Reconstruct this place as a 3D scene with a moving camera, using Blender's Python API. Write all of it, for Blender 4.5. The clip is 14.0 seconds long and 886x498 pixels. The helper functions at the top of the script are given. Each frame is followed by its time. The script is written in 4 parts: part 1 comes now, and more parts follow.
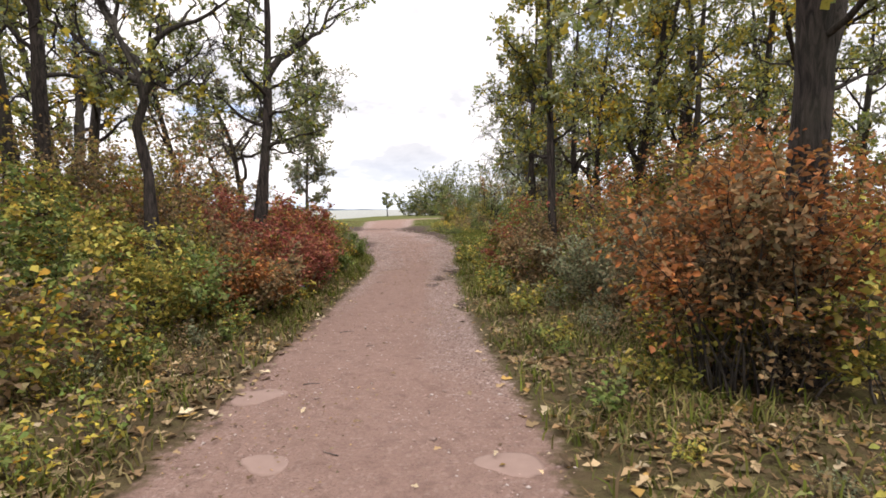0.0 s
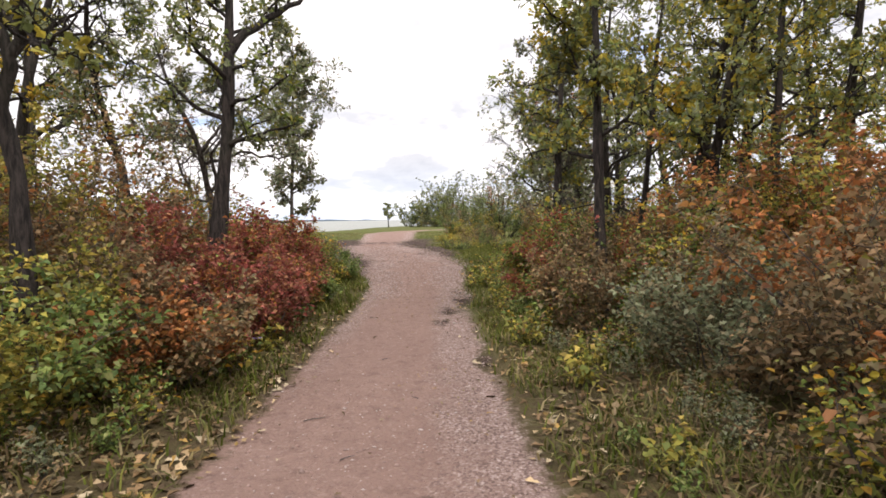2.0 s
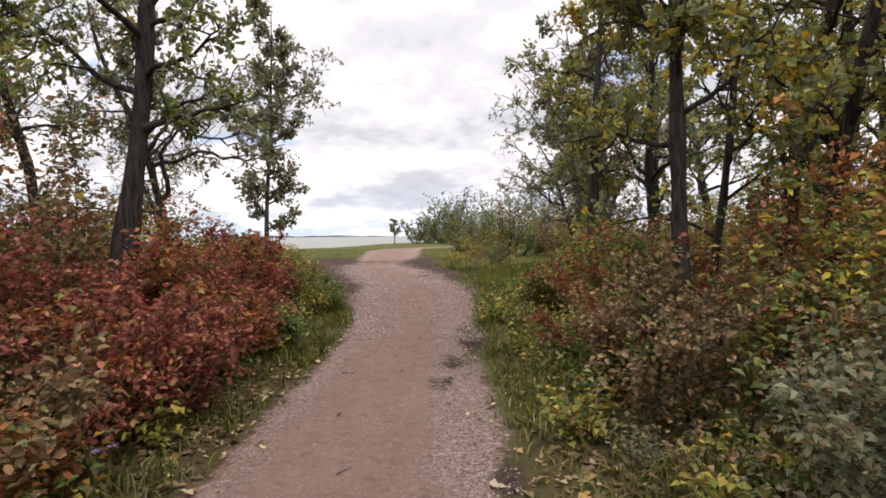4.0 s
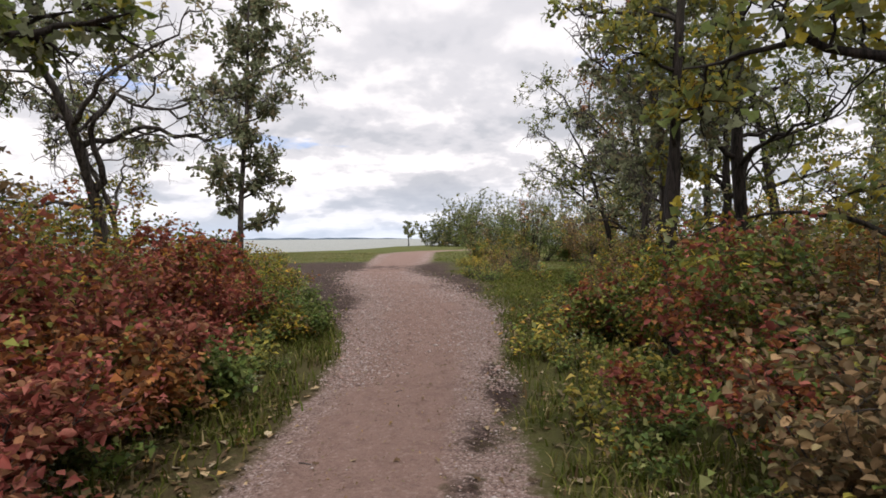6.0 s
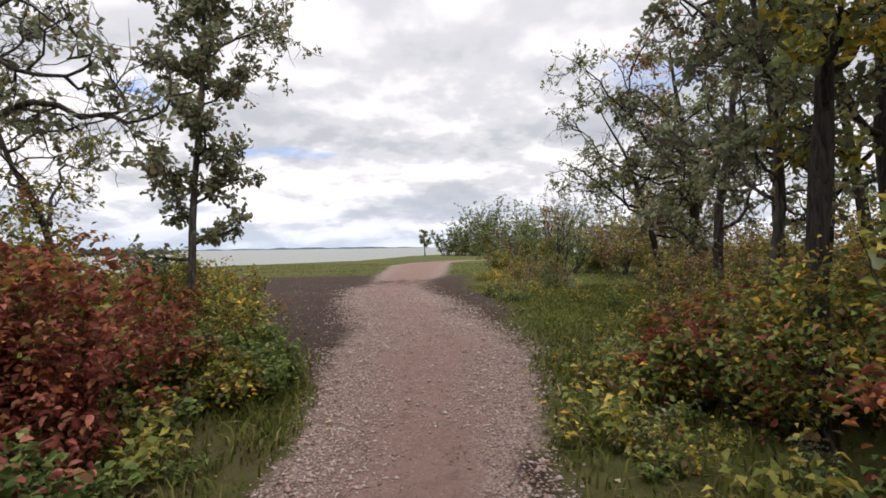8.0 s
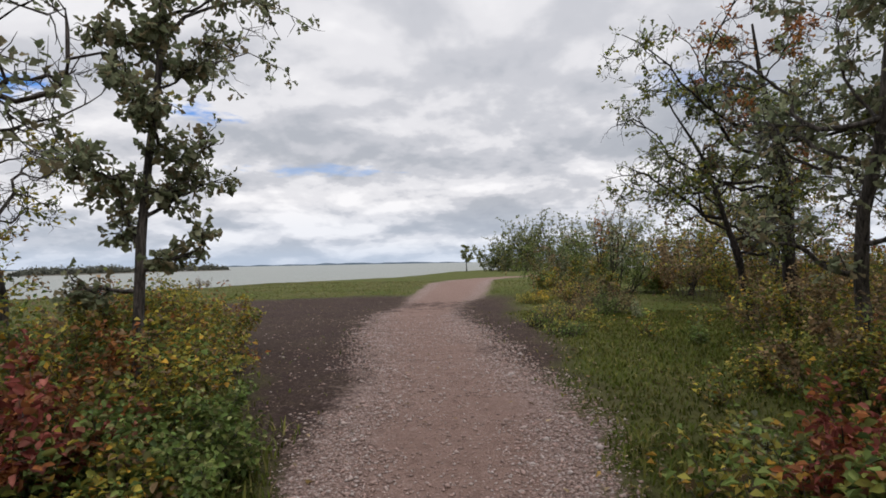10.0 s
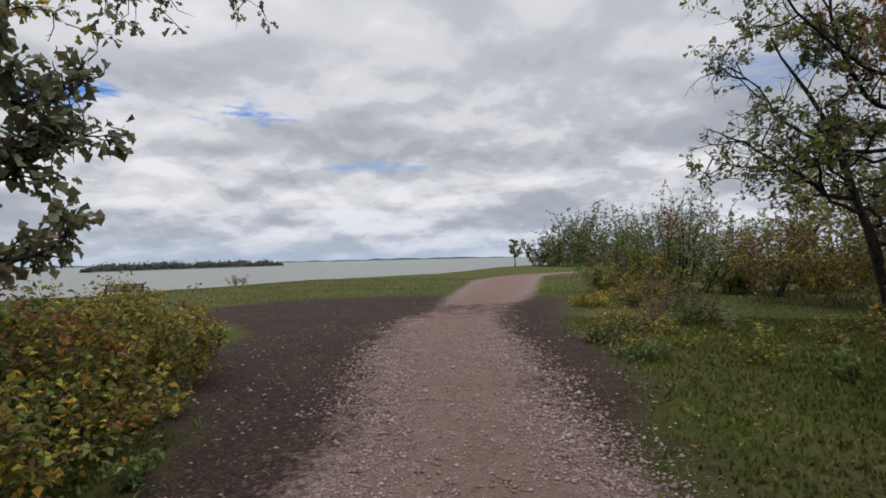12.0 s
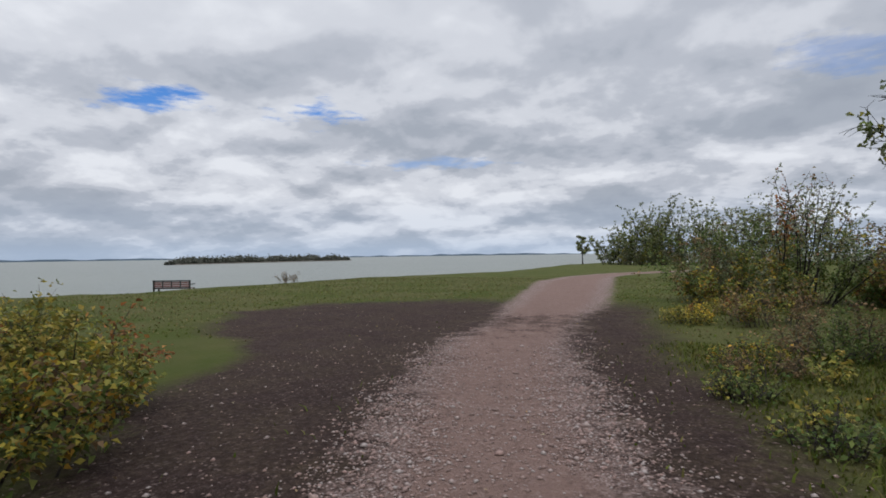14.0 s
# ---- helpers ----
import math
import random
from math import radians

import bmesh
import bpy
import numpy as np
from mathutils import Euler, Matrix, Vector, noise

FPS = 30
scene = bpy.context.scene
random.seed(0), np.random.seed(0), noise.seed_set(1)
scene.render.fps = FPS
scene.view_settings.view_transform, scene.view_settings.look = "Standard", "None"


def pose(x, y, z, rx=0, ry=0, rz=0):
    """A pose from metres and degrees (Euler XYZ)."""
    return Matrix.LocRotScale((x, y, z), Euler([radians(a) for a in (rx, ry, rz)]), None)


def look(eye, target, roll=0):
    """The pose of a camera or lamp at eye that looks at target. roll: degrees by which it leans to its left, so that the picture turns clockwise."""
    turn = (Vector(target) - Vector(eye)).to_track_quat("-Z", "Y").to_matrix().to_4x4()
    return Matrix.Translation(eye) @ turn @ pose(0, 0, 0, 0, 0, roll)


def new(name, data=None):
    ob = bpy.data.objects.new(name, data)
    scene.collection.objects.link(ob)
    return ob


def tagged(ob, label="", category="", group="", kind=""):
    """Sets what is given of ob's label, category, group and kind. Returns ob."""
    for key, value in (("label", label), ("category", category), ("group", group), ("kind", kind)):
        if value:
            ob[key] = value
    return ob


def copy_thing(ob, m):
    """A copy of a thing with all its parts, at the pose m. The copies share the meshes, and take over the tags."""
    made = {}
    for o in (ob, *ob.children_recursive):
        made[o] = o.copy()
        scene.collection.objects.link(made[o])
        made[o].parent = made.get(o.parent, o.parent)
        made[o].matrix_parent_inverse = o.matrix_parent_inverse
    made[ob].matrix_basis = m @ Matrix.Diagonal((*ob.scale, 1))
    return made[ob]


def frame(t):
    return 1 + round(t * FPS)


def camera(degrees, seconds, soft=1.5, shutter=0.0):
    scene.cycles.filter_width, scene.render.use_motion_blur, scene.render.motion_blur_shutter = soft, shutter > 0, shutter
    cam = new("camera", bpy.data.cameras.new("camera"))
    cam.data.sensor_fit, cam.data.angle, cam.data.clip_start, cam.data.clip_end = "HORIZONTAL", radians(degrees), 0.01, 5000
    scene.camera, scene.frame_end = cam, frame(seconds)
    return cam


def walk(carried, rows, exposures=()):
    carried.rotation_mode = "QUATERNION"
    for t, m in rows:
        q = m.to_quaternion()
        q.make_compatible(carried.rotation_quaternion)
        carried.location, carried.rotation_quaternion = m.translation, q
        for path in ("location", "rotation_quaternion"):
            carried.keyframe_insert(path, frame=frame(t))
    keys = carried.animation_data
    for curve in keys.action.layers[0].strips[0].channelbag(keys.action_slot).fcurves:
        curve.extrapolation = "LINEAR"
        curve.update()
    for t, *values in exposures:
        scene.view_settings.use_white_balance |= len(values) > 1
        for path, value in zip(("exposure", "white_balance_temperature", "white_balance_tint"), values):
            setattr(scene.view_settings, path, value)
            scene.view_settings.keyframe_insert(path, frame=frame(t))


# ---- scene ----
cam = camera(78.0, 14.0, soft=1.7)
PATH = [
    (0, (0.179, 0.454, 1.478), (0.096, 2.447, 1.328), -0.9),
    (0.5, (0.13, 1.08, 1.454), (0.043, 3.073, 1.314), -0.9),
    (1, (0.026, 1.662, 1.487), (-0.06, 3.655, 1.351), -1.0),
    (1.5, (-0.061, 2.215, 1.531), (-0.152, 4.209, 1.401), -1.1),
    (2, (-0.062, 2.788, 1.551), (-0.15, 4.783, 1.439), -1.0),
    (2.5, (-0.105, 3.366, 1.579), (-0.187, 5.362, 1.481), -1.1),
    (3, (-0.093, 3.95, 1.553), (-0.18, 5.946, 1.473), -1.0),
    (5.5, (-0.212, 7.028, 1.554), (-0.372, 9.021, 1.519), -0.3),
    (6, (-0.297, 7.59, 1.553), (-0.465, 9.583, 1.512), -0.4),
    (6.5, (-0.403, 8.132, 1.565), (-0.58, 10.124, 1.533), -0.5),
    (7, (-0.409, 8.726, 1.592), (-0.594, 10.718, 1.563), -0.7),
    (7.5, (-0.474, 9.312, 1.608), (-0.67, 11.303, 1.59), -0.7),
    (8, (-0.437, 9.859, 1.635), (-0.667, 11.846, 1.626), -0.8),
    (10.5, (-0.614, 12.408, 1.754), (-1.03, 14.364, 1.807), -1.1),
    (11, (-0.694, 12.984, 1.75), (-1.146, 14.931, 1.799), -1.2),
    (11.5, (-0.744, 13.54, 1.766), (-1.252, 15.474, 1.807), -1.3),
    (12, (-0.737, 14.149, 1.773), (-1.294, 16.069, 1.806), -1.3),
    (12.5, (-0.828, 14.796, 1.81), (-1.443, 16.699, 1.831), -1.2),
    (13, (-0.948, 15.487, 1.826), (-1.623, 17.37, 1.846), -1.1),
    (13.5, (-1.16, 16.113, 1.852), (-1.881, 17.978, 1.873), -1.0),
    (14, (-1.3, 16.706, 1.879), (-2.078, 18.548, 1.901), -0.8),
]
EXPOSURES = [(0, 1.0, 7000, 16), (1.5, 1.0, 6950, 16), (3, 0.92, 6900, 16), (5.5, 0.45, 6800, 15), (6.5, 0.52, 6750, 15), (8, 0.47, 6700, 14), (11, -0.04, 6450, 12), (12.5, -0.12, 6350, 12), (14, -0.15, 6150, 11)]
walk(cam, [(t, look(eye, target, roll)) for t, eye, target, roll in PATH], EXPOSURES)

# ---- sky and sun ----
SUN_ELEVATION, SUN_TURN = radians(60), radians(150)
world = bpy.data.worlds.new("world")
scene.world = world
world.use_nodes = True
wn, wl = world.node_tree.nodes, world.node_tree.links
wn.clear()


def wmath(op, a, b):
    n = wn.new("ShaderNodeMath")
    n.operation = op
    for i, v in enumerate((a, b)):
        if isinstance(v, (int, float)):
            n.inputs[i].default_value = v
        else:
            wl.new(v, n.inputs[i])
    return n.outputs[0]


def wramp(fac, stops, mode="EASE"):
    n = wn.new("ShaderNodeValToRGB")
    n.color_ramp.interpolation = mode
    e = n.color_ramp.elements
    while len(e) < len(stops):
        e.new(0.5)
    for k, (p, c) in zip(e, stops):
        k.position, k.color = p, (*c, 1)
    wl.new(fac, n.inputs[0])
    return n.outputs[0]


def wmix(fac, a, b):
    n = wn.new("ShaderNodeMix")
    n.data_type = "RGBA"
    wl.new(fac, n.inputs[0])
    for i, v in ((6, a), (7, b)):
        if isinstance(v, tuple):
            n.inputs[i].default_value = (*v, 1)
        else:
            wl.new(v, n.inputs[i])
    return n.outputs[2]


coord = wn.new("ShaderNodeTexCoord")
split = wn.new("ShaderNodeSeparateXYZ")
wl.new(coord.outputs["Generated"], split.inputs[0])
up = wmath("MAXIMUM", split.outputs[2], 0.0)
depth = wmath("ADD", up, 0.14)
flat = wn.new("ShaderNodeCombineXYZ")
wl.new(wmath("DIVIDE", split.outputs[0], depth), flat.inputs[0])
wl.new(wmath("DIVIDE", split.outputs[1], depth), flat.inputs[1])
wl.new(wmath("MULTIPLY", up, 8.0), flat.inputs[2])


# the sheet of heaped cloud, rounder in shape near the horizon
deep = wmath("ADD", up, 0.30)
heaped = wn.new("ShaderNodeCombineXYZ")
wl.new(wmath("DIVIDE", split.outputs[0], deep), heaped.inputs[0])
wl.new(wmath("DIVIDE", split.outputs[1], deep), heaped.inputs[1])


def wnoise(scale, detail, rough, offset):
    m = wn.new("ShaderNodeMapping")
    m.inputs["Location"].default_value = offset
    wl.new(flat.outputs[0], m.inputs[0])
    n = wn.new("ShaderNodeTexNoise")
    n.inputs["Scale"].default_value = scale
    n.inputs["Detail"].default_value = detail
    n.inputs["Roughness"].default_value = rough
    wl.new(m.outputs[0], n.inputs["Vector"])
    return n.outputs[0]


sky = wn.new("ShaderNodeTexSky")
sky.sky_type = "NISHITA"
sky.sun_disc = False
sky.sun_elevation, sky.sun_rotation = SUN_ELEVATION, SUN_TURN
blue = wn.new("ShaderNodeVectorMath")
blue.operation = "SCALE"
wl.new(sky.outputs[0], blue.inputs[0])
blue.inputs[3].default_value = 0.115


def heap(turned, scale, detail, rough, offset, warp):
    """Cloud thickness, read at a place in the cloud sheet drawn nearer to the zenith by a factor."""
    near = wn.new("ShaderNodeMapping")
    near.inputs["Scale"].default_value = (turned, turned, 1.0)
    near.inputs["Location"].default_value = offset
    wl.new(heaped.outputs[0], near.inputs[0])
    n = wn.new("ShaderNodeTexNoise")
    n.inputs["Scale"].default_value, n.inputs["Detail"].default_value = scale, detail
    n.inputs["Roughness"].default_value, n.inputs["Distortion"].default_value = rough, warp
    wl.new(near.outputs[0], n.inputs["Vector"])
    return n.outputs[0]


# heaped clouds: tops catch the light, flat bases are grey
big = wmath("SUBTRACT", heap(1.0, 1.15, 5.0, 0.5, (3.1, 1.7, 0.4), 0.15), heap(0.88, 1.15, 5.0, 0.5, (3.1, 1.7, 0.4), 0.15))
small = wmath("SUBTRACT", heap(1.0, 3.4, 6.0, 0.55, (0.3, 5.2, 1.4), 0.15), heap(0.955, 3.4, 6.0, 0.55, (0.3, 5.2, 1.4), 0.15))
wide = heap(1.0, 0.8, 3.0, 0.5, (7.3, 2.2, 0.9), 0.0)
relief = wmath("ADD", wmath("MULTIPLY", big, 0.66), wmath("MULTIPLY", small, wramp(up, [(0.10, (0.5, 0.5, 0.5)), (0.45, (0.12, 0.12, 0.12))])))
tone = wmath("SUBTRACT", wmath("ADD", 0.30, wmath("MULTIPLY", wide, 0.40)), relief)
cloud = wramp(tone, [(0.37, (0.88, 0.885, 0.895)), (0.45, (0.73, 0.74, 0.765)), (0.51, (0.55, 0.57, 0.61)), (0.58, (0.43, 0.46, 0.505)), (0.68, (0.38, 0.41, 0.46))])
rough_edge = wnoise(5.5, 6.0, 0.6, (4.0, 1.0, 2.0))


def opening(u, v, long, wide):
    """A break in the cloud round a place in the cloud sheet."""
    m = wn.new("ShaderNodeMapping")
    m.vector_type = "TEXTURE"
    m.inputs["Location"].default_value = (u, v, 0)
    m.inputs["Rotation"].default_value = (0, 0, 0.38)
    m.inputs["Scale"].default_value = (long, wide, 40)
    wl.new(flat.outputs[0], m.inputs[0])
    d = wn.new("ShaderNodeVectorMath")
    d.operation = "LENGTH"
    wl.new(m.outputs[0], d.inputs[0])
    return wramp(wmath("ADD", d.outputs["Value"], wmath("MULTIPLY", wmath("SUBTRACT", rough_edge, 0.5), 3.4)), [(0.05, (1, 1, 1)), (1.25, (0, 0, 0))])


gap = wmath("MAXIMUM", wmath("MAXIMUM", opening(-1.93, 1.54, 0.26, 0.15), opening(-1.474, 2.015, 0.19, 0.16)), wmath("MULTIPLY", wmath("MAXIMUM", opening(0.62, 2.25, 0.33, 0.2), opening(-1.3, 2.95, 0.4, 0.14)), 0.4))
clear = wn.new("ShaderNodeVectorMath")
clear.operation = "MULTIPLY"
wl.new(blue.outputs[0], clear.inputs[0])
clear.inputs[1].default_value = (0.5, 0.84, 1.3)
mixed = wmix(gap, cloud, clear.outputs[0])
low = wramp(up, [(0.0, (1, 1, 1)), (0.05, (0.35, 0.35, 0.35)), (0.12, (0, 0, 0))])
hazy = wmix(wmath("MULTIPLY", low, 0.6), mixed, (0.46, 0.58, 0.74))
back = wn.new("ShaderNodeBackground")
back.inputs["Strength"].default_value = 1.0
# an overcast sky is brighter overhead than towards the horizon
dome = wn.new("ShaderNodeVectorMath")
dome.operation = "SCALE"
wl.new(hazy, dome.inputs[0])
wl.new(wmath("ADD", 1.0, wmath("MULTIPLY", wramp(up, [(0.42, (0, 0, 0)), (0.95, (1, 1, 1))]), 2.0)), dome.inputs[3])
wl.new(dome.outputs[0], back.inputs[0])
out = wn.new("ShaderNodeOutputWorld")
wl.new(back.outputs[0], out.inputs[0])

sun = new("sun", bpy.data.lights.new("sun", "SUN"))
sun.data.energy, sun.data.angle, sun.data.color = 1.15, radians(18), (1.0, 0.96, 0.9)
sun.matrix_basis = look((0, 0, 30), Vector((0, 0, 30)) - 10 * Vector((math.sin(SUN_TURN) * math.cos(SUN_ELEVATION), math.cos(SUN_TURN) * math.cos(SUN_ELEVATION), math.sin(SUN_ELEVATION))))


# ---- materials ----
class Nodes:
    """A short way to write node materials."""

    def __init__(self, name):
        self.mat = bpy.data.materials.new(name)
        self.mat.use_nodes = True
        self.n, self.l = self.mat.node_tree.nodes, self.mat.node_tree.links
        self.n.clear()
        self.out = self.n.new("ShaderNodeOutputMaterial")

    def put(self, socket, value):
        if isinstance(value, (int, float)):
            socket.default_value = value
        elif isinstance(value, tuple):
            socket.default_value = (*value, 1) if len(value) == 3 and socket.type == "RGBA" else value
        else:
            self.l.new(value, socket)

    def place(self):
        return self.n.new("ShaderNodeNewGeometry").outputs["Position"]

    def noise(self, scale, detail=4.0, rough=0.55, vec=None, warp=0.0):
        n = self.n.new("ShaderNodeTexNoise")
        n.inputs["Scale"].default_value, n.inputs["Detail"].default_value = scale, detail
        n.inputs["Roughness"].default_value, n.inputs["Distortion"].default_value = rough, warp
        self.l.new(vec if vec is not None else self.place(), n.inputs["Vector"])
        return n.outputs[0]

    def voronoi(self, scale, vec=None):
        n = self.n.new("ShaderNodeTexVoronoi")
        n.inputs["Scale"].default_value = scale
        self.l.new(vec if vec is not None else self.place(), n.inputs["Vector"])
        return n

    def stretch(self, sx, sy, sz):
        m = self.n.new("ShaderNodeMapping")
        m.inputs["Scale"].default_value = (sx, sy, sz)
        t = self.n.new("ShaderNodeTexCoord")
        self.l.new(t.outputs["Object"], m.inputs[0])
        return m.outputs[0]

    def math(self, op, a, b=0.0, clamp=False):
        n = self.n.new("ShaderNodeMath")
        n.operation, n.use_clamp = op, clamp
        self.put(n.inputs[0], a)
        self.put(n.inputs[1], b)
        return n.outputs[0]

    def ramp(self, fac, stops, mode="LINEAR"):
        n = self.n.new("ShaderNodeValToRGB")
        n.color_ramp.interpolation = mode
        e = n.color_ramp.elements
        while len(e) < len(stops):
            e.new(0.5)
        for k, (p, c) in zip(e, stops):
            k.position, k.color = p, (*c, 1)
        self.put(n.inputs[0], fac)
        return n.outputs[0]

    def mix(self, fac, a, b, blend="MIX"):
        n = self.n.new("ShaderNodeMix")
        n.data_type, n.blend_type = "RGBA", blend
        self.put(n.inputs[0], fac)
        self.put(n.inputs[6], a)
        self.put(n.inputs[7], b)
        return n.outputs[2]

    def attr(self, name):
        n = self.n.new("ShaderNodeAttribute")
        n.attribute_name = name
        return n.outputs["Fac"]

    def bump(self, height, strength, distance):
        n = self.n.new("ShaderNodeBump")
        n.inputs["Strength"].default_value, n.inputs["Distance"].default_value = strength, distance
        self.put(n.inputs["Height"], height)
        return n.outputs[0]

    def surface(self, color, rough=0.8, normal=None, metal=0.0, spec=0.5):
        b = self.n.new("ShaderNodeBsdfPrincipled")
        self.put(b.inputs["Base Color"], color)
        self.put(b.inputs["Roughness"], rough)
        b.inputs["Metallic"].default_value = metal
        b.inputs["Specular IOR Level"].default_value = spec
        if normal is not None:
            self.l.new(normal, b.inputs["Normal"])
        self.l.new(b.outputs[0], self.out.inputs[0])
        return b


def leaf_material(name, colors, through_light=0.36, rough=0.65):
    """Leaves whose tint changes from leaf to leaf, with a little light coming through them."""
    k = Nodes(name)
    geo = k.n.new("ShaderNodeNewGeometry")
    stops = [(i / len(colors), c) for i, c in enumerate(colors)]
    tint = k.ramp(geo.outputs["Random Per Island"], stops, "CONSTANT")
    patch = k.noise(1.7, 2.0)
    each = k.math("FRACT", k.math("MULTIPLY", geo.outputs["Random Per Island"], 37.0))
    value = k.math("MULTIPLY", k.math("ADD", k.math("MULTIPLY", patch, 0.9), 0.58), k.math("ADD", k.math("MULTIPLY", each, 0.95), 0.50))
    shade = k.n.new("ShaderNodeVectorMath")
    shade.operation = "SCALE"
    k.l.new(tint, shade.inputs[0])
    k.l.new(value, shade.inputs[3])
    blotch = k.mix(k.math("MULTIPLY", k.ramp(k.noise(55.0, 2.0), [(0.55, (0, 0, 0)), (0.7, (1, 1, 1))]), 0.45), shade.outputs[0], (0.09, 0.06, 0.025))
    vivid = k.n.new("ShaderNodeHueSaturation")
    vivid.inputs["Saturation"].default_value = 1.03
    k.l.new(blotch, vivid.inputs["Color"])
    blotch = vivid.outputs[0]
    b = k.surface(blotch, rough, spec=0.18)
    t = k.n.new("ShaderNodeBsdfTranslucent")
    k.put(t.inputs[0], blotch)
    m = k.n.new("ShaderNodeMixShader")
    m.inputs[0].default_value = through_light
    k.l.new(b.outputs[0], m.inputs[1])
    k.l.new(t.outputs[0], m.inputs[2])
    k.l.new(m.outputs[0], k.out.inputs[0])
    return k.mat


GREEN = [(0.105, 0.155, 0.040), (0.135, 0.185, 0.050), (0.17, 0.205, 0.060), (0.085, 0.13, 0.042), (0.20, 0.21, 0.08)]
GREY = [(0.19, 0.215, 0.125), (0.23, 0.25, 0.15), (0.155, 0.18, 0.10), (0.26, 0.265, 0.165), (0.25, 0.21, 0.125)]
YELLOW = [(0.50, 0.35, 0.045), (0.58, 0.41, 0.06), (0.42, 0.34, 0.06), (0.46, 0.27, 0.05), (0.28, 0.27, 0.055)]
OLIVE = [(0.27, 0.245, 0.055), (0.19, 0.20, 0.05), (0.33, 0.275, 0.06), (0.145, 0.17, 0.045), (0.38, 0.29, 0.075)]
RED = [(0.28, 0.082, 0.066), (0.22, 0.062, 0.050), (0.34, 0.125, 0.095), (0.17, 0.075, 0.045), (0.30, 0.145, 0.075)]
RUST = [(0.34, 0.13, 0.05), (0.28, 0.115, 0.05), (0.21, 0.10, 0.045), (0.36, 0.175, 0.06), (0.17, 0.10, 0.045)]
BROWN = [(0.23, 0.15, 0.08), (0.16, 0.11, 0.06), (0.29, 0.19, 0.10), (0.21, 0.17, 0.085), (0.13, 0.105, 0.06)]
TAN = [(0.22, 0.155, 0.085), (0.31, 0.23, 0.135), (0.14, 0.09, 0.048), (0.26, 0.165, 0.055), (0.10, 0.066, 0.036), (0.36, 0.295, 0.195), (0.085, 0.058, 0.033)]
LEAF = {
    "green": leaf_material("green_leaves", GREEN),
    "grey": leaf_material("grey_green_leaves", GREY, 0.5),
    "olive": leaf_material("olive_leaves", OLIVE),
    "yellow": leaf_material("yellow_leaves", YELLOW),
    "red": leaf_material("red_leaves", RED),
    "rust": leaf_material("rust_leaves", RUST),
    "brown": leaf_material("brown_leaves", BROWN),
    "tan": leaf_material("fallen_leaves", TAN, 0.1, 0.7),
    "oak": leaf_material("oak_leaves", GREY[:4] + OLIVE[:2] + GREEN[1:3], 0.5),
    "oak_gold": leaf_material("golden_oak_leaves", [(0.17, 0.215, 0.075), (0.20, 0.235, 0.085), (0.225, 0.235, 0.095)] + GREY[:2] + OLIVE[:3] + YELLOW[2:3], 0.5),
    "hedge": leaf_material("turning_leaves", GREEN[:3] + OLIVE[:3] + YELLOW[2:4] + BROWN[:2]),
    "red_mix": leaf_material("turning_red_leaves", RED[:3] + RUST[:2] + OLIVE[1:2]),
    "green_red": leaf_material("green_and_red_leaves", GREEN[:4] + OLIVE[:2] + RED[:1] + RUST[2:3]),
    "grass": leaf_material("grass_blades", [(0.074, 0.095, 0.016), (0.092, 0.110, 0.020), (0.114, 0.116, 0.028), (0.058, 0.078, 0.012), (0.145, 0.133, 0.044)], 0.35, 0.9),
    "dry_grass": leaf_material("dry_grass_blades", [(0.18, 0.145, 0.065), (0.105, 0.112, 0.034), (0.23, 0.185, 0.095), (0.085, 0.092, 0.028), (0.14, 0.094, 0.047)], 0.3),
}


def bark_material(name, dark, light):
    k = Nodes(name)
    vec = k.stretch(9.0, 9.0, 1.6)
    ridge = k.noise(3.0, 6.0, 0.65, vec, 0.6)
    patch = k.noise(1.2, 3.0)
    col = k.mix(k.ramp(ridge, [(0.40, (0, 0, 0)), (0.62, (1, 1, 1))]), dark, light)
    col = k.mix(k.math("MULTIPLY", k.ramp(patch, [(0.5, (0, 0, 0)), (0.75, (1, 1, 1))]), 0.35), col, (0.07, 0.07, 0.05))
    k.surface(col, 0.92, k.bump(ridge, 1.0, 0.035), spec=0.2)
    return k.mat


BARK = bark_material("oak_bark", (0.012, 0.010, 0.009), (0.052, 0.042, 0.037))
GREY_BARK = bark_material("grey_bark", (0.03, 0.026, 0.024), (0.125, 0.108, 0.096))


